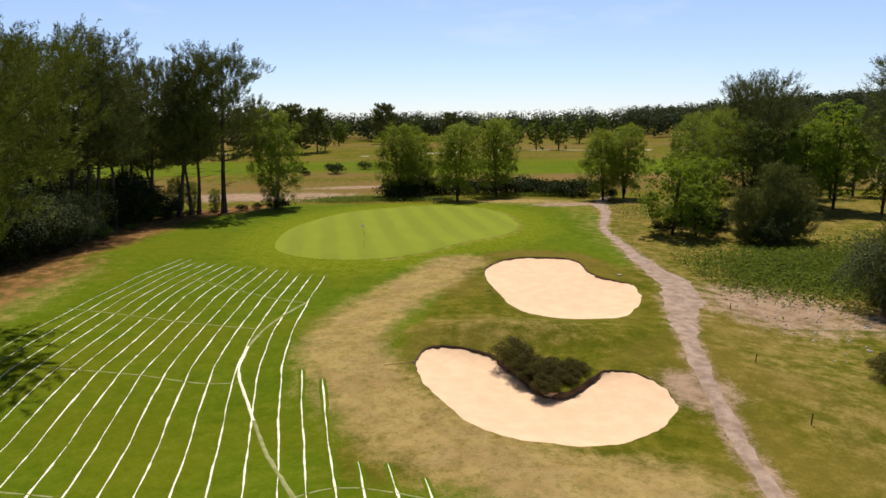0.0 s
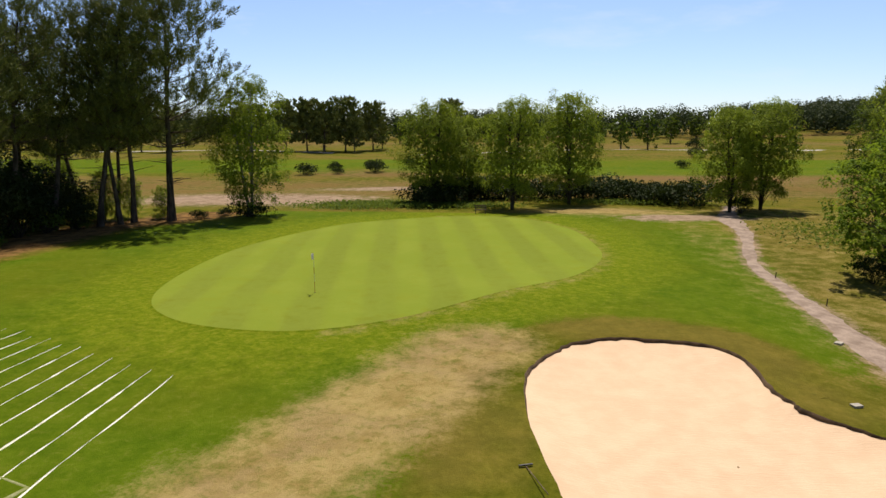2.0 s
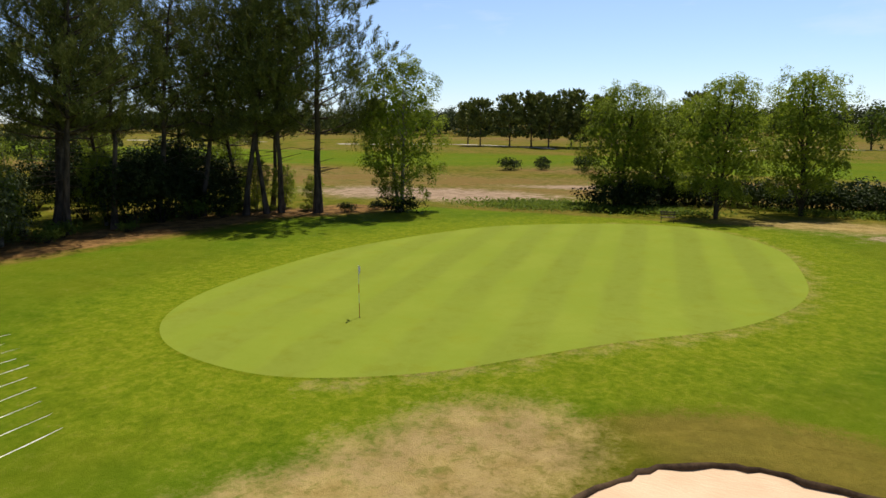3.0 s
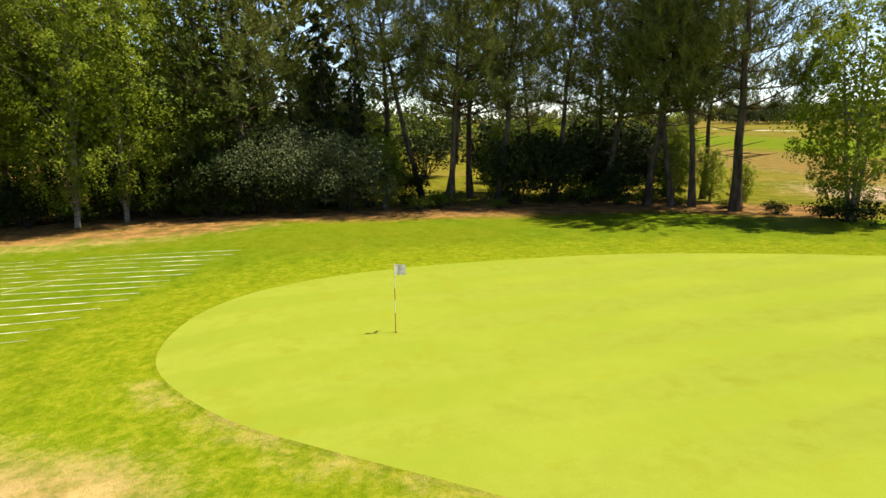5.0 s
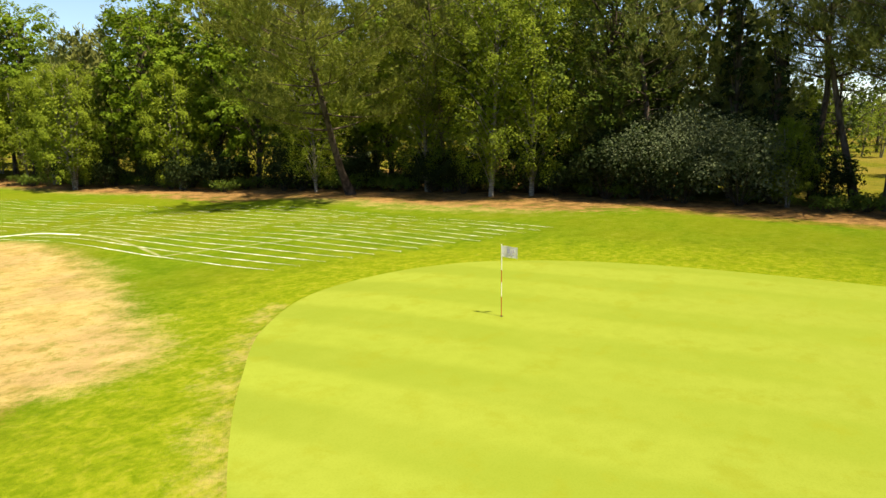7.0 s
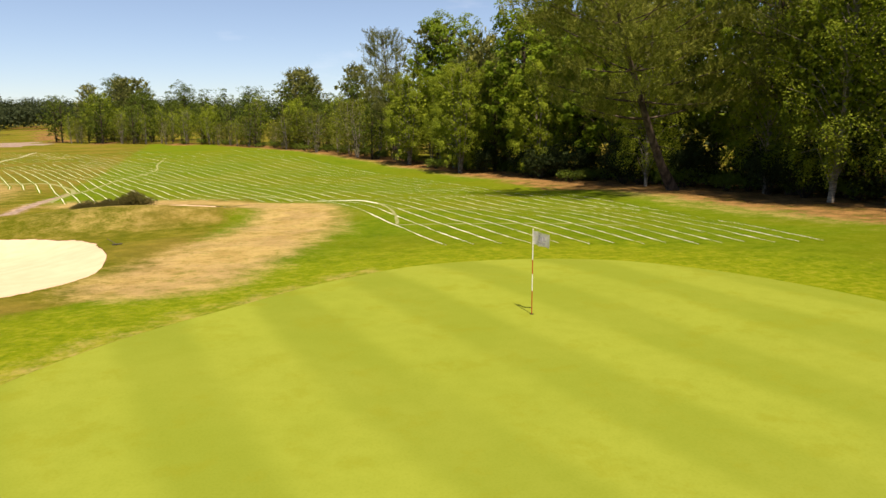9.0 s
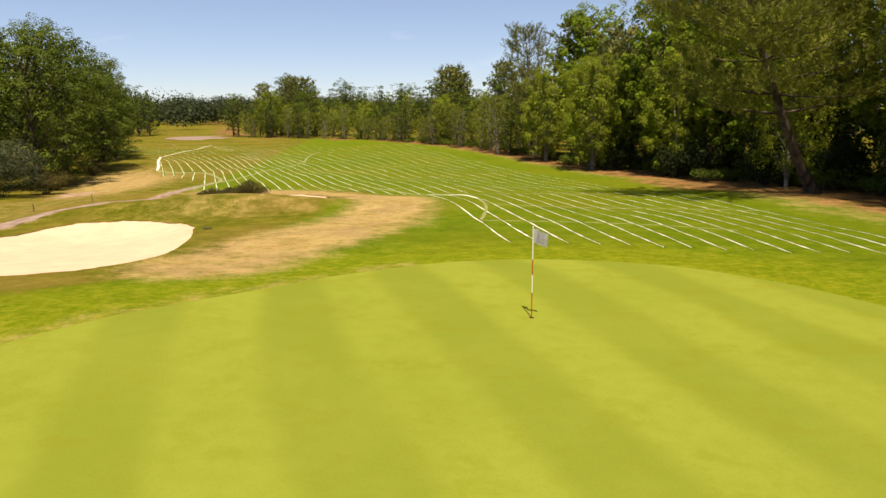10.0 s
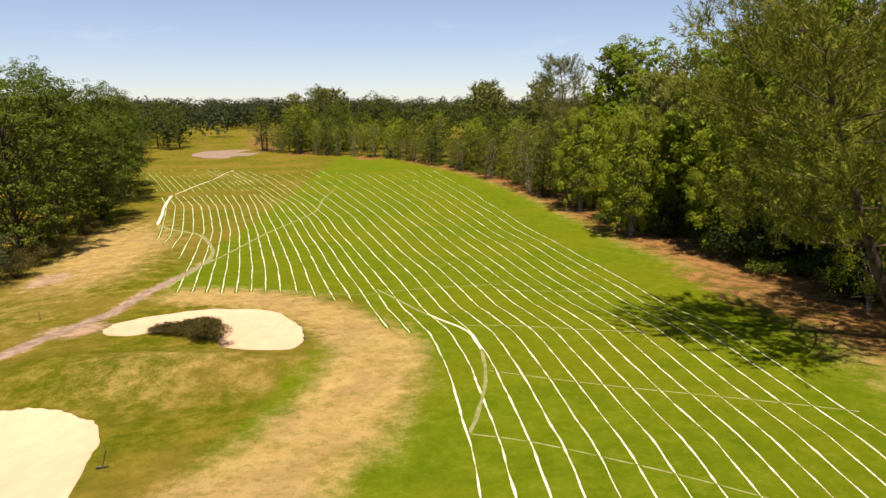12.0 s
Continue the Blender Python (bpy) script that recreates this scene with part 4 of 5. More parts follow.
# wood along the west side
stand(PINE_BENT, [(-36.4, 38.3, 1.0, 0)], rng)
stand(PINE_LONE, [(-31.5, 97.0, 1.0, 0)], rng)
stand(PINE_SLIM, [(-42.6, 76.2, 1.0, 0)], rng)
stand(PINE_A, [(-40.2, 78.0, 0.95, 10), (-43, 63, 1.0), (-49, 88, 0.8)], rng)
stand(PINE_B, [(-36.2, 92.6, 1.0, 15), (-44.5, 80.6, 1.0, -25), (-39.2, 90.4, 0.95, 60), (-41, 97, 0.85), (-41.5, 45, 0.95, 0), (-42, 29, 0.9, 30)], rng)
stand(PINE_C, [(-34.5, 95.4, 0.95, 0), (-35.0, 94.0, 0.9, -40), (-41.4, 77.9, 1.0, 100), (-38.2, 98.6, 0.85, 30), (-39.5, 81.5, 0.95, 160), (-44.0, 73.5, 1.05, 220), (-42.5, 92.5, 0.9, 300), (-40.5, 86.5, 1.0, 80), (-32.4, -30, 1.06, 0), (-31.4, -28, 0.7, 90)], rng)
stand(BIRCH_B, [(-39.6, 54.2, 1.0), (-38.3, 51.3, 1.05), (-40.6, 43.4, 0.9), (-37.4, 33.0, 0.8)], rng)
stand(BIRCH_A, [(-24.8, 100.6, 1.03, 40), (-32.3, 0.6, 0.98), (-31.6, -20, 1.0), (-38, 12, 0.95), (-35, -9, 1.0)], rng)
stand(BIRCH_C, [(1.9, 110.4, 1.08, 0), (-7.8, 115.5, 1.0, 70), (-4.6, 119.5, 0.88), (8.4, 117.5, 1.08, 120), (24.6, 108.6, 0.9), (28.6, 110.6, 0.95)], rng)
stand(OAK_B, [(-42, 20, 1.15), (-38.8, -22, 1.16), (-39, 6, 1.05), (-44, 12, 1.2), (-45, 36, 1.1)], rng)
stand(OAK_A, [(-44, 27, 0.95), (-43.4, 58.6, 0.95), (-42.6, 49, 0.85), (-41.2, -15, 0.98), (-45, -6, 0.88), (-47, -18, 0.9), (34, -8, 1.0), (31.5, 4, 0.92), (32.5, -17, 0.72), (36.5, -33, 0.72), (40, -22, 1.0), (41, -40, 0.95), (45, -52, 0.95), (44, -6, 1.1), (38, 10, 1.0), (48, -30, 1.1)], rng)
stand(WILLOW, [(-39.5, 65.0, 1.05), (-38.8, 69.8, 0.9), (33.5, 50.5, 0.9), (30, 16, 0.9)], rng)
stand(HOLLY, [(-39.6, 83.2, 1.25), (-39.2, 85.8, 1.0), (-41.5, 74.6, 0.6), (-39.5, 60.5, 0.9), (-36.9, 90.4, 0.55), (33.4, 70.6, 0.55), (29.5, 76.0, 0.6), (24.4, 77.0, 0.35), (27.0, 78.5, 0.45), (31.5, 82.0, 0.5), (25.6, 107.6, 0.4)], rng)
stand(IVY, [(-42.6, 68.4, 1.05), (-43.4, 70.8, 0.95)], rng)
stand(PINE_LOW, [(37.2, 74.6, 0.92, 30), (32.6, 73.8, 0.72, 100), (34.8, 73.0, 0.66, 200), (33.8, 49.2, 1.0), (-44.5, 59.0, 1.3), (-46, 69.5, 1.25)], rng)
stand(LIME, [(25.6, 77.6, 1.0, 20), (30.6, 83.5, 0.95), (27.5, 75.0, 0.6)], rng)
stand(HEATH, [(3.6, 36.3, 0.74), (4.3, 35.8, 0.72), (3.9, 35.0, 0.66), (4.6, 34.2, 0.6), (4.9, 33.2, 0.5), (5.3, 34.4, 0.6), (5.5, 35.2, 0.56), (6.4, 34.9, 0.58), (7.1, 34.8, 0.46), (5.8, 33.8, 0.48), (6.5, 34.1, 0.44), (4.6, 32.9, 0.4), (5.3, 32.9, 0.42), (4.0, 34.2, 0.48), (6.3, 33.5, 0.36), (4.9, 32.5, 0.34), (29.0, 7.0, 1.6), (27.5, 12.5, 1.5), (30.0, 2.5, 1.4), (30.5, -8, 1.5), (24.6, 36.4, 1.1)], rng)

# kinds for the depth of the woods
PINE_M = pine(51, 19.0, 0.32, 4.8, 5, "maritime pine within the wood", leaf=0.7, shoots=10, core=1)
OAK_M = broadleaf(52, "oak_tree", 17.0, 5.6, 30, 78, M_OAKBARK, M_OAKLEAF, "dark green oak within the wood", "oak tree", "oaks", 1, 0.08, 0, 0.36, 0.24, 1.0, 260)
BIRCH_M = broadleaf(53, "birch_tree", 14.0, 4.0, 30, 74, M_BIRCH, M_BIRCHLEAF, "birch with pale trunk in the wood", "birch tree", "birches", 2, 0.14, 0.8, 0.3, 0.12, 1.0, 180)
SCRUB_M = broadleaf(54, "willow_tree", 11.0, 4.6, 30, 80, M_BIRCH, M_SCRUB, "olive green willow along the wood edge", "willow tree", "willows", 3, 0.08, 0.4, 0.28, 0.1, 1.0, 180)
FIRST = {PINE_M: (-48, 66), OAK_M: (-50, 30), BIRCH_M: (-33.5, -34), SCRUB_M: (-28, -48)}
for kind, spot in FIRST.items():
    stand(kind, [spot], rng)
taken = [(o.location.x, o.location.y) for o in scene.objects if o.parent is None and o.type == "EMPTY"]
deal(belt(rng, 18, (10, 66), (8, 26), 4.2, taken), [OAK_M, OAK_M, PINE_M, BIRCH_M], rng, (0.95, 1.3))
deal(belt(rng, 3, (66, 76), (10, 20), 5.0, taken), [OAK_M], rng, (0.6, 0.8))
deal(belt(rng, 20, (-30, 10), (3, 22), 4.0, taken), [OAK_M, BIRCH_M, OAK_M, PINE_M], rng, (0.7, 1.0))
deal(belt(rng, 40, (-112, -30), (0, 12), 4.2, taken), [SCRUB_M, SCRUB_M, BIRCH_M, OAK_M], rng, (0.42, 0.92))
deal(belt(rng, 22, (-112, -30), (12, 26), 5.0, taken), [OAK_M, OAK_M, PINE_M], rng, (0.6, 0.92))
deal(belt(rng, 30, (-150, -112), (0, 14), 4.0, taken), [SCRUB_M, BIRCH_M, OAK_M], rng, (0.55, 0.8))
deal(belt(rng, 26, (-190, -130), (12, 34), 5.0, taken), [OAK_M, OAK_M, PINE_M], rng, (0.65, 0.9))
deal(belt(rng, 26, (-230, -30), (6, 28), 6.0, taken, (EAST_Y, EAST_X), 1), [OAK_M, OAK_M, SCRUB_M], rng, (0.7, 0.95))
deal(belt(rng, 10, (-30, 14), (10, 30), 6.0, taken, (EAST_Y, EAST_X), 1), [OAK_M], rng, (1.0, 1.2))
# taller and paler trees that stand out of the wood's edge
stand(BIRCH_A, [(26.3, -141, 1.0), (-4.5, -117, 0.75), (-21.8, -79, 0.8)], rng, (1, 1), False)
stand(OAK_A, [(23.5, -165, 1.08), (14, -150, 0.85), (3, -150, 0.95), (-16, -116, 0.8)], rng, (1, 1), False)
stand(PINE_M, [(-26.0, -108, 0.86), (-28.5, -112, 0.9), (-30, -106, 0.8)], rng, (1, 1), False)
# wood east of the footpath
stand(BIRCH_B, [(33, 92, 0.72), (37.5, 95, 0.74)], rng, (1, 1), False)
stand(OAK_A, [(40.5, 92, 0.66), (35, 99, 0.62), (46, 95, 0.6), (51, 99, 0.66)], rng, (1, 1), False)
stand(OAK_B, [(53, 94, 0.72), (57, 90, 0.65), (48, 92, 0.6)], rng, (1, 1), False)
stand(PINE_B, [(43.0, 98, 0.82), (46.0, 100, 0.84), (49.0, 104, 0.76), (47.5, 69, 0.85)], rng, (1, 1), False)
stand(PINE_C, [(44.4, 102, 0.86), (58, 112, 0.7)], rng, (1, 1), False)
deal([(55, 108, 0.6), (66, 112, 0.6)], [PINE_M], rng, (1, 1.1))
deal(block(rng, 16, (46, 90), (104, 150), 6.0, taken), [OAK_M, PINE_M, SCRUB_M], rng, (0.45, 0.72))
deal(block(rng, 6, (72, 96), (60, 92), 6.0, taken), [PINE_M, OAK_M], rng, (0.5, 0.7))

# trees beyond the small meadow west of the pines
deal(block(rng, 22, (-112, -84), (56, 130), 4.6, taken), [OAK_M, BIRCH_M, OAK_M], rng, (0.45, 0.7))
stand(BIRCH_A, [(-50, 72, 0.55), (-52, 90, 0.5), (-46, 101, 0.5)], rng, (1, 1), False)

# undergrowth at the foot of the woods
UNDER = shrub(44, "undergrowth_bush", 1.9, 3.4, 460, M_FERN, "green undergrowth bush at the wood edge", "bush", "undergrowth bushes", 0.3)
stand(UNDER, [(-39, 36)], rng)
bush = []
deal(belt(rng, 44, (-6, 66), (2.2, 9), 2.4, bush), [UNDER, UNDER, HOLLY], rng, (0.5, 0.85))
deal(belt(rng, 10, (66, 98), (4, 9), 3.0, bush), [UNDER], rng, (0.35, 0.6))
deal(block(rng, 14, (-72, -56), (58, 112), 4.0, bush), [HOLLY, UNDER], rng, (0.8, 1.3))
deal(belt(rng, 26, (26, 64), (3.0, 7.5), 1.6, bush), [UNDER, HOLLY, UNDER], rng, (0.6, 1.0))
deal(belt(rng, 34, (-118, -6), (0.5, 6), 3.0, bush), [UNDER], rng, (0.5, 0.9))
stand(BIRCH_A, [(-39.2, 72.6, 0.4), (-37.6, 95.6, 0.36), (-36.2, 98.0, 0.3), (-41.6, 82.4, 0.42), (-33.2, 98.6, 0.24)], rng, (1, 1), False)
stand(HOLLY, [(-42.2, 89.6, 1.15), (-43.2, 93.4, 1.1), (-41.2, 95.6, 0.75), (-44.0, 70.0, 1.2), (-46.0, 84.0, 1.1), (-40.6, 71.6, 0.9), (-41.0, 91.0, 0.6), (-38.4, 66.4, 0.7), (-41.0, 62.2, 0.9)], rng, (1, 1), False)
stand(UNDER, [(-38.6, 88.6, 1.1), (-38.0, 75.0, 0.6), (-39.2, 77.0, 0.7), (-37.4, 81.0, 0.45), (-35.6, 95.0, 0.4), (-36.8, 90.8, 0.45), (-33.0, 97.2, 0.4), (-38.4, 93.6, 0.6)], rng, (1, 1), False)
# bushes and bramble hedge north of the green
HEDGE = shrub(45, "bramble_hedge", 1.5, 3.8, 1100, M_SHRUB, "low dark bramble hedge behind the putting green", "hedge", "bramble hedge", 0.2)
stand(HEDGE, [(float(x), float(np.interp(x, [-9, 6, 14, 24], [123, 124, 123, 116])) + rng.uniform(-1, 1)) for x in np.arange(-9, 24, 2.3)] + [(-7.6, 113.8, 1.3), (-24.8, 100.4, 0.75)], rng, (1.0, 1.6))
FIELD = shrub(46, "gorse_bush", 2.6, 4.5, 900, M_SHRUB, "dark gorse bush in the dry field", "bush", "gorse bushes", 0.34)
stand(FIELD, [(-41, 170), (-38, 181), (-28, 176), (-31, 186), (-22, 188), (-17, 190), (-12, 192), (-8, 188), (-3, 193), (-35, 172, 0.6), (42, 210), (52, 240), (66, 300, 1.6), (-29.5, 98.8, 0.4), (-28, 101.5, 0.35)], rng, (0.7, 1.2))

# far trees
PINE_F = pine(61, 17.0, 0.22, 6.6, 5, "far dark pine at the edge of the fields", leaf=1.1, shoots=8, core=2)
OAK_F = broadleaf(62, "oak_tree", 13.0, 5.6, 20, 30, M_OAKBARK, M_OAKLEAF, "far round oak in the fields", "oak tree", "oaks", 1, 0.1, 0, 0.9, 0.25, 1.0, 120)
stand(PINE_F, [(-82, 275, 0.95), (-76, 281, 1.05), (-68, 276, 1.0), (-63, 286, 1.1), (-54, 293, 1.0), (-91, 270, 0.9), (-58, 280, 0.7), (-72, 288, 0.8), (-120, 265), (-140, 280), (-105, 290), (-33, 375, 1.2)], rng, (0.8, 1.1))
stand(OAK_F, [(28, 286, 0.95), (46, 283, 1.05), (38, 292, 1.0), (-52, 300, 0.7), (150, 300, 0.7), (86, 260, 0.6)], rng, (0.8, 1.1))
taken = []
deal(block(rng, 8, (-60, 300), (340, 400), 14.0, taken), [PINE_F, OAK_F], rng, (0.8, 1.1))


def far_wood(name, xs, ys, count, tall, size, label, fine=34):
    """A distant wood whose trees nobody could count."""
    rng = np.random.default_rng(len(name))
    c, out, mass, way = [], [], [], []
    for _ in range(count):
        x, y = rng.uniform(*xs), rng.uniform(*ys)
        h, r = tall * rng.uniform(0.72, 1.12), tall * rng.uniform(0.26, 0.42)
        foot = np.array([x, y, float(height(x, y))])
        q, m = dome(rng, fine, 0.6), in_ball(rng, fine // 3, 0.3)
        c.append(foot + q * np.array([r, r, h * 0.36]) + [0, 0, h * 0.62])
        out.append(q + [0, 0, 0.25])
        mass.append(foot + m * np.array([r, r, h * 0.36]) + [0, 0, h * 0.42])
        way.append(m)
    pieces = [leaves(rng, np.vstack(c), size * 0.55, size * 0.45, np.vstack(out), 0.4), leaves(rng, np.vstack(mass), size * 1.1, size * 0.9, np.vstack(way), 0.3)]
    tagged(mesh_object(name, *join(pieces), M_FARWOOD, None, False), label, "woodland", kind="stuff")


far_wood("far_wood_north", (-560, 560), (400, 480), 1700, 16, 1.9, "dark pine wood along the northern horizon", 72)
far_wood("far_wood_hill", (140, 620), (450, 600), 600, 15, 2.4, "wooded hill beyond the heath", 80)
far_wood("far_wood_south", (-160, 330), (-420, -300), 640, 16, 1.7, "dark wood closing the far end of the fairway", 150)
far_wood("far_wood_west", (-190, -66), (-200, 60), 420, 17, 2.0, "deep mixed wood west of the fairway")
far_wood("far_wood_meadow", (-190, -120), (60, 150), 130, 11, 1.6, "dark wood beyond the small meadow in the west")
far_wood("far_wood_east", (70, 190), (-240, 40), 380, 17, 1.6, "deep oak wood east of the fairway")


# ---- small things ----
M_WHITE = plain("white_paint", (0.70, 0.70, 0.68), (0.82, 0.82, 0.80), 6.0, 0.45, 0.002, 0.4)
M_RED = plain("red_paint", (0.36, 0.035, 0.012), (0.46, 0.06, 0.02), 6.0, 0.45, 0.002, 0.4)
M_CLOTH = leaf_material("white_flag_cloth", (0.84, 0.84, 0.85), (0.90, 0.90, 0.90), (0.88, 0.88, 0.88), 0.45)
M_MARK = plain("grey_flag_print", (0.38, 0.37, 0.44), (0.48, 0.46, 0.54), 9.0, 0.8, 0.002)
M_CUP_SHADE = plain("cup_shade", (0.01, 0.01, 0.008), (0.03, 0.03, 0.02), 8.0, 0.9, 0.002)
M_WOOD = plain("weathered_wood", (0.07, 0.05, 0.035), (0.18, 0.14, 0.10), 6.0, 0.9, 0.01, 0.1, (1, 1, 0.2))
M_SLAB = plain("pale_concrete", (0.30, 0.28, 0.24), (0.44, 0.41, 0.36), 5.0, 0.9, 0.01)
M_METAL = plain("dark_metal", (0.03, 0.03, 0.03), (0.07, 0.07, 0.065), 8.0, 0.5, 0.003, 0.5)


def cylinder(r0, r1, z0, z1, sides=14):
    bm = bmesh.new()
    rings = []
    for r, z in ((r0, z0), (r1, z1)):
        rings.append([bm.verts.new((r * math.cos(a), r * math.sin(a), z)) for a in np.arange(sides) * 2 * math.pi / sides])
    for i in range(sides):
        j = (i + 1) % sides
        bm.faces.new((rings[0][i], rings[0][j], rings[1][j], rings[1][i]))
    bm.faces.new(rings[1])
    bm.faces.new(rings[0][::-1])
    return bm


def box(size, at=(0, 0, 0), turn=(0, 0, 0), bevel=0.006):
    bm = bmesh.new()
    bmesh.ops.create_cube(bm, size=1, matrix=pose(*at, *turn) @ Matrix.Diagonal((*size, 1)))
    bmesh.ops.bevel(bm, geom=bm.edges[:], offset=bevel, segments=2, affect="EDGES", profile=0.5)
    return bm


def flagstick():
    x, y = -8.35, 68.96
    top = root("flagstick", "red and white banded flagstick with a white flag on the green", "golf flag", at=(x, y, float(height(x, y)) + 0.03))
    bands = [(0.0, 0.62, M_RED), (0.62, 1.06, M_WHITE), (1.06, 1.44, M_RED), (1.44, 2.2, M_WHITE)]
    for a, b, mat in bands:
        part("pole", cylinder(0.0125, 0.0125, a, b), mat, top)
    part("pole_tip", cylinder(0.018, 0.008, 2.2, 2.235), M_WHITE, top)
    # flat disc on the green, the hole's shade put on as near-black colour
    part("cup", cylinder(0.056, 0.056, 0.001, 0.004, 24), M_CUP_SHADE, top, "flat near-black disc painted as the shaded hole")

    def cloth(u, v):
        wave = 0.045 * math.sin(u * 7.5 + v * 1.4) * min(1, u * 3)
        ang = radians(118)
        return (math.cos(ang) * (0.012 + u * 0.46) - math.sin(ang) * wave, math.sin(ang) * (0.012 + u * 0.46) + math.cos(ang) * wave, 2.18 - v * 0.34 - 0.07 * u * u)

    def sheet(u0, u1, v0, v1, off, nu, nv):
        bm = bmesh.new()
        g = [[bm.verts.new(Vector(cloth(u0 + (u1 - u0) * i / nu, v0 + (v1 - v0) * j / nv)) + Vector((0, off, 0))) for j in range(nv + 1)] for i in range(nu + 1)]
        for i in range(nu):
            for j in range(nv):
                bm.faces.new((g[i][j], g[i + 1][j], g[i + 1][j + 1], g[i][j + 1]))
        return bm

    bm = sheet(0, 1, 0, 1, 0, 22, 10)
    bmesh.ops.solidify(bm, geom=bm.faces[:], thickness=0.003)
    flag = part("flag", bm, M_CLOTH, top, "white cloth flag blowing from the pole")
    for u0, u1, v0, v1 in ((0.34, 0.5, 0.22, 0.62), (0.54, 0.62, 0.3, 0.7), (0.66, 0.78, 0.24, 0.56), (0.36, 0.76, 0.74, 0.8)):
        for off in (-0.007, 0.007):
            part("print", sheet(u0, u1, v0, v1, off, 6, 4), M_MARK, flag)


def rake(x, y, turn, label):
    top = root("bunker_rake", label, "rake", "bunker rakes", (x, y, float(height(x, y)) + 0.06))
    top.rotation_euler = (0, 0, radians(turn))
    bm = cylinder(0.014, 0.014, 0, 1.7, 8)
    bm.transform(pose(0, 0, 0.0, 0, 88, 0))
    part("handle", bm, M_WOOD, top)
    part("head", box((0.05, 0.42, 0.045), (0.0, 0, 0.03)), M_METAL, top, "dark rake head")
    for i in range(9):
        bm = cylinder(0.006, 0.004, 0, 0.08, 6)
        bm.transform(pose(0, -0.184 + i * 0.046, 0.02, 180, 0, 0))
        part("tine", bm, M_METAL, top)


def post(x, y, tall):
    bm = cylinder(0.035, 0.03, -0.1, tall, 10)
    ob = part("marker_post", bm, M_WOOD, None)
    ob.matrix_basis = pose(x, y, float(height(x, y)), 2, 3, 0)
    tagged(ob, "short dark wooden marker post beside the footpath", "post", "marker posts")


def cover(x, y, size, turn, label):
    ob = part("drain_cover", box((size, size * 0.7, 0.10), (0, 0, 0.02), (0, 0, 0), 0.012), M_SLAB, None)
    ob.matrix_basis = pose(x, y, float(height(x, y)) + 0.01, 1, 2, turn)
    tagged(ob, label, "drain cover", "drain covers")


def bench(x, y, turn):
    top = root("tee_bench", "small dark metal bench beside the putting green", "bench", at=(x, y, float(height(x, y))))
    top.rotation_euler = (0, 0, radians(turn))
    for dy in (-0.16, 0.0, 0.16):
        part("seat_slat", box((1.25, 0.12, 0.04), (0, dy, 0.46)), M_WOOD, top)
    for dx in (-0.5, 0.5):
        for dy in (-0.18, 0.18):
            part("leg", box((0.05, 0.05, 0.46), (dx, dy, 0.22)), M_METAL, top)
    for dz in (0.66, 0.84):
        part("back_slat", box((1.25, 0.035, 0.12), (0, 0.24, dz)), M_WOOD, top)
    for dx in (-0.5, 0.5):
        part("back_post", box((0.05, 0.04, 0.52), (dx, 0.21, 0.68)), M_METAL, top)


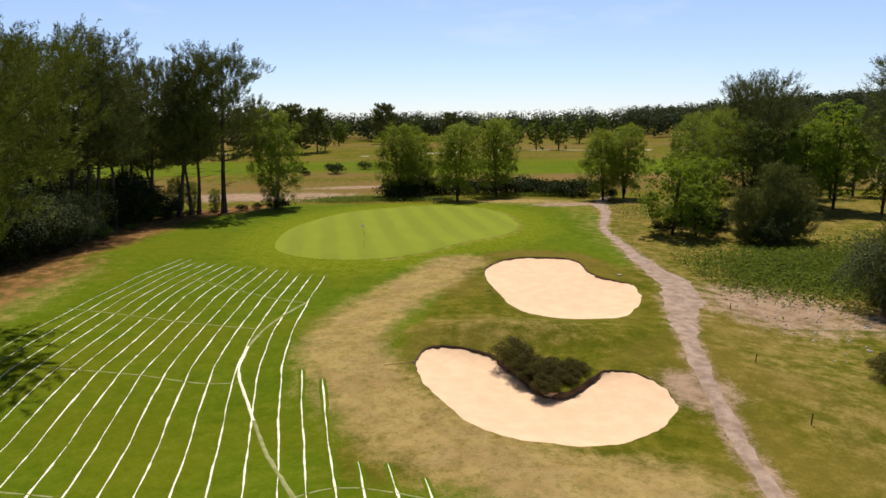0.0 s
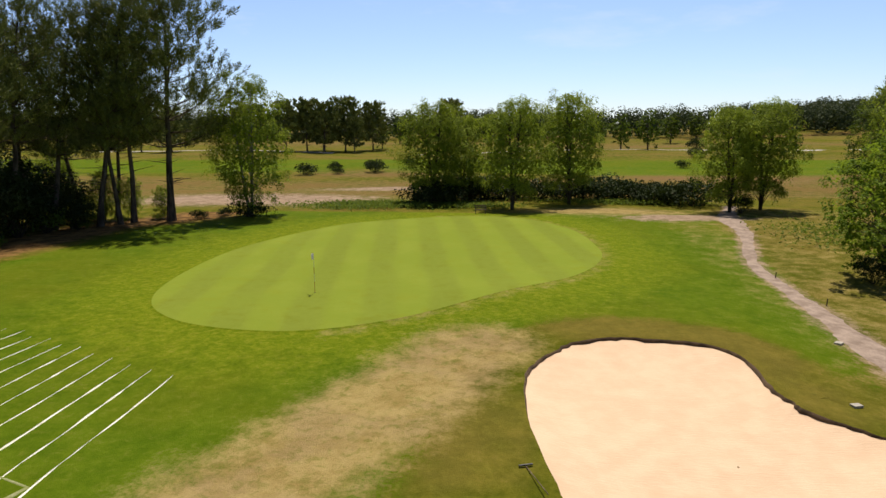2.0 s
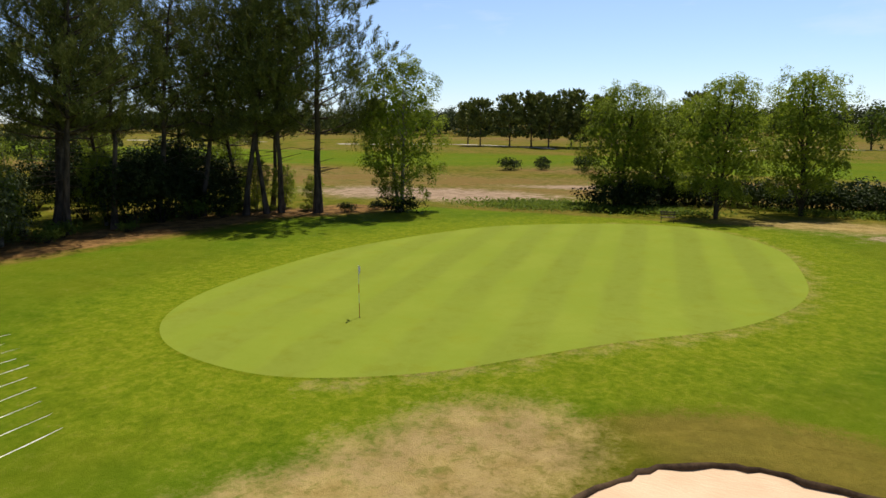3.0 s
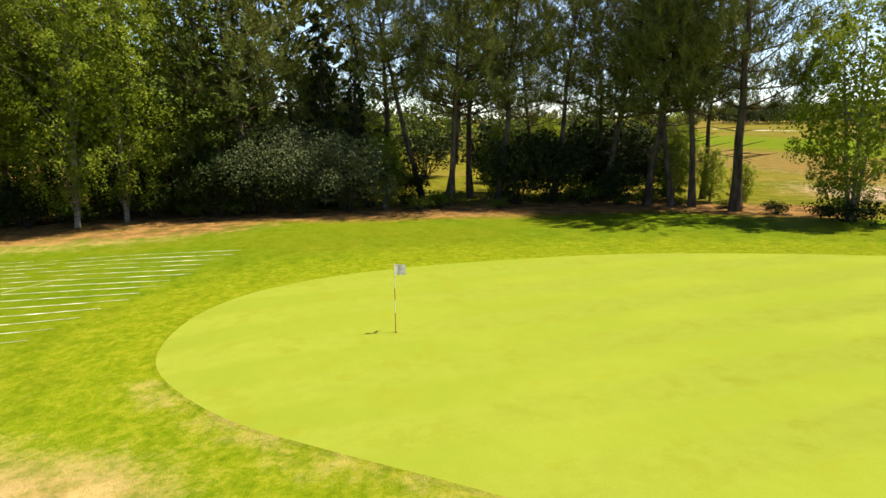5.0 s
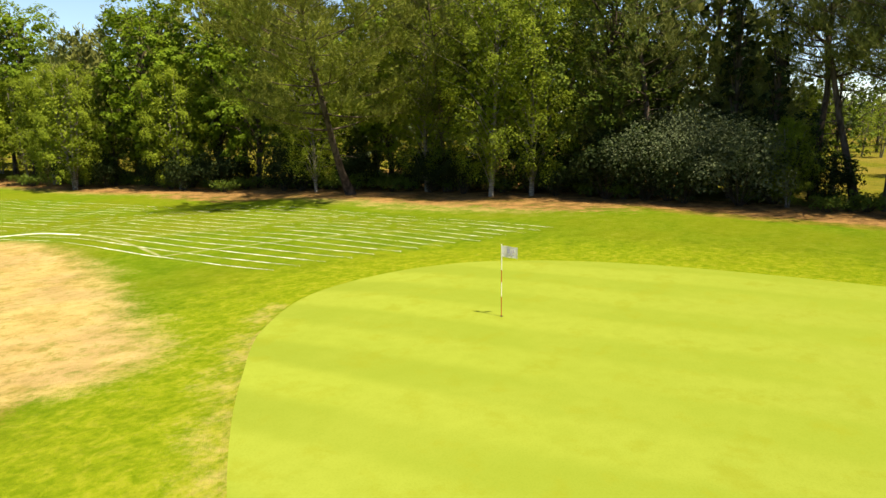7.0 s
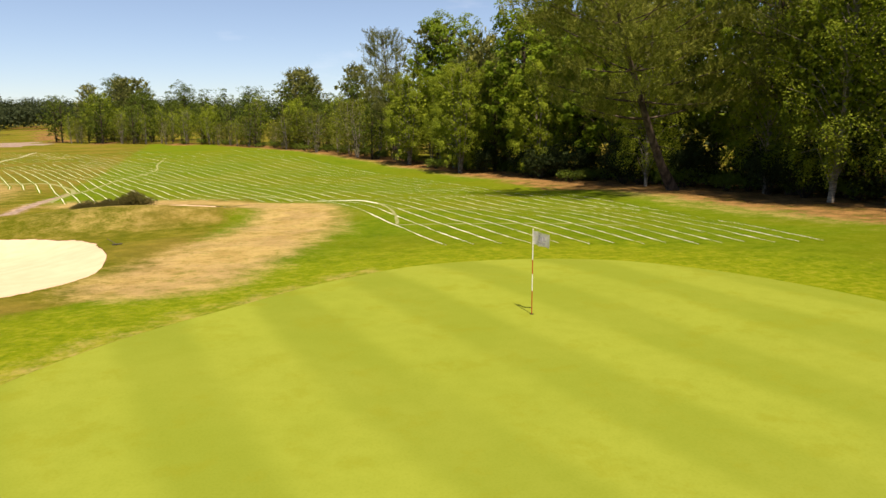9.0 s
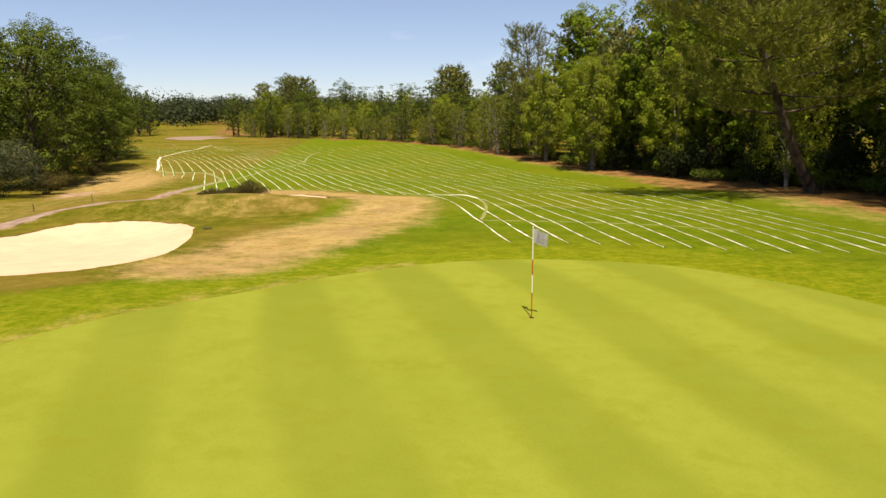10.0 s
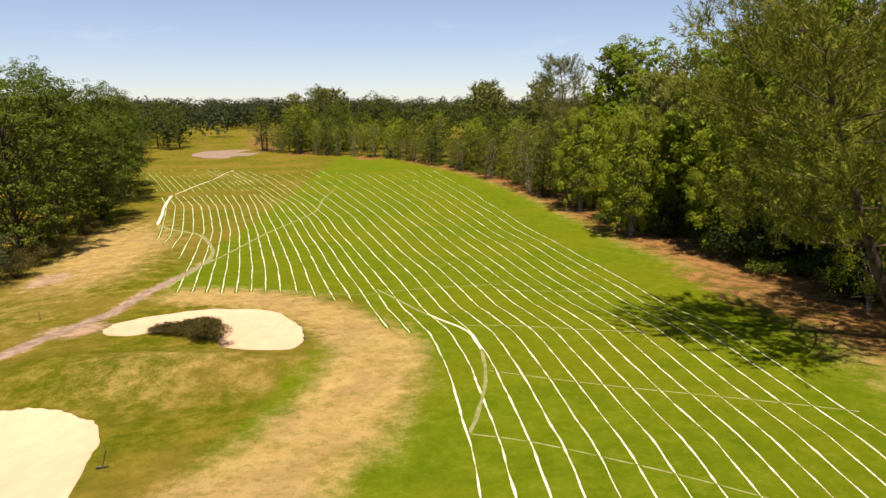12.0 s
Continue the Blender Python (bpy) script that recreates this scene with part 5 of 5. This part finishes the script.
def stones():
    rng = np.random.default_rng(8)
    pieces = []
    for _ in range(240):
        x, y = rng.normal(27.5, 5.0), rng.normal(50, 7.0)
        if x < 20.5:
            continue
        r = rng.uniform(0.04, 0.16)
        a = rng.uniform(0, 6.28)
        ring = [(x + r * math.cos(a + k * 1.05) * rng.uniform(0.7, 1.2), y + r * math.sin(a + k * 1.05) * rng.uniform(0.7, 1.2)) for k in range(6)]
        z = float(height(x, y))
        v = np.array([(*p, z - 0.02) for p in ring] + [(x + (p[0] - x) * 0.6, y + (p[1] - y) * 0.6, z + r * rng.uniform(0.3, 0.6)) for p in ring])
        f = [(k, (k + 1) % 6, 6 + (k + 1) % 6, 6 + k) for k in range(6)] + [(6, 7, 8, 9), (6, 9, 10, 11)]
        pieces.append((v, np.array(f)))
    ob = mesh_object("stones", *join(pieces), M_SLAB, None, False)
    tagged(ob, "scattered pale stones on bare ground by the path", "stones", kind="stuff")


def bracken():
    """Fern growth too dense to count, on the slopes beside the path and behind the green."""
    rng = np.random.default_rng(9)
    c, n = [], []
    for cx, cy, sx, sy, count, tall in ((34, 61, 9, 7, 20000, 0.55), (46, 62, 10, 10, 11000, 0.6), (-15, 112, 6, 4, 4500, 0.5), (-4, 113, 5, 3, 2200, 0.45), (30, 92, 6, 6, 1600, 0.6), (16, 119, 8, 3, 2500, 0.6)):
        x, y = rng.normal(cx, sx * 0.6, count), rng.normal(cy, sy * 0.6, count)
        keep = (np.hypot(x - 19, y - 56) > 3.5) & (x - np.interp(y, [20, 56, 90], [15, 22, 22]) * (cx > 20) > (0 if cx > 20 else -99))
        x, y = x[keep], y[keep]
        z = height(x, y) + rng.uniform(0.08, tall, len(x))
        c.append(np.column_stack([x, y, z]))
        n.append(rng.normal(0, 0.5, (len(x), 3)) + [0, 0, 1])
    v, f = leaves(rng, np.vstack(c), 0.32, 0.15, np.vstack(n), 0.35)
    tagged(mesh_object("bracken", v, f, M_FERN, None, False), "bright green bracken on the slope beside the path", "bracken", kind="stuff")


flagstick()
rake(3.2, 51.2, 290, "wooden bunker rake lying at the sand's edge")
rake(-1.9, 36.4, 200, "dark bunker rake lying at the bunker tip")
for px, py, pt in ((21.0, 49.6, 0.5), (17.4, 37.2, 0.5), (16.6, 29.6, 0.55), (22.8, 60.2, 0.45), (21.9, 65.0, 0.45), (19.5, 71.5, 0.4), (18.9, 77.6, 0.4)):
    post(px, py, pt)
# the first slab is added in place of a patch of pale stones
cover(14.6, 57.0, 0.36, 20, "flat pale slab standing in for a patch of stones in the rough")
cover(17.0, 64.1, 0.42, 50, "flat pale concrete drain cover beside the path")
bench(-1.4, 104.3, 8)
stones()
bracken()
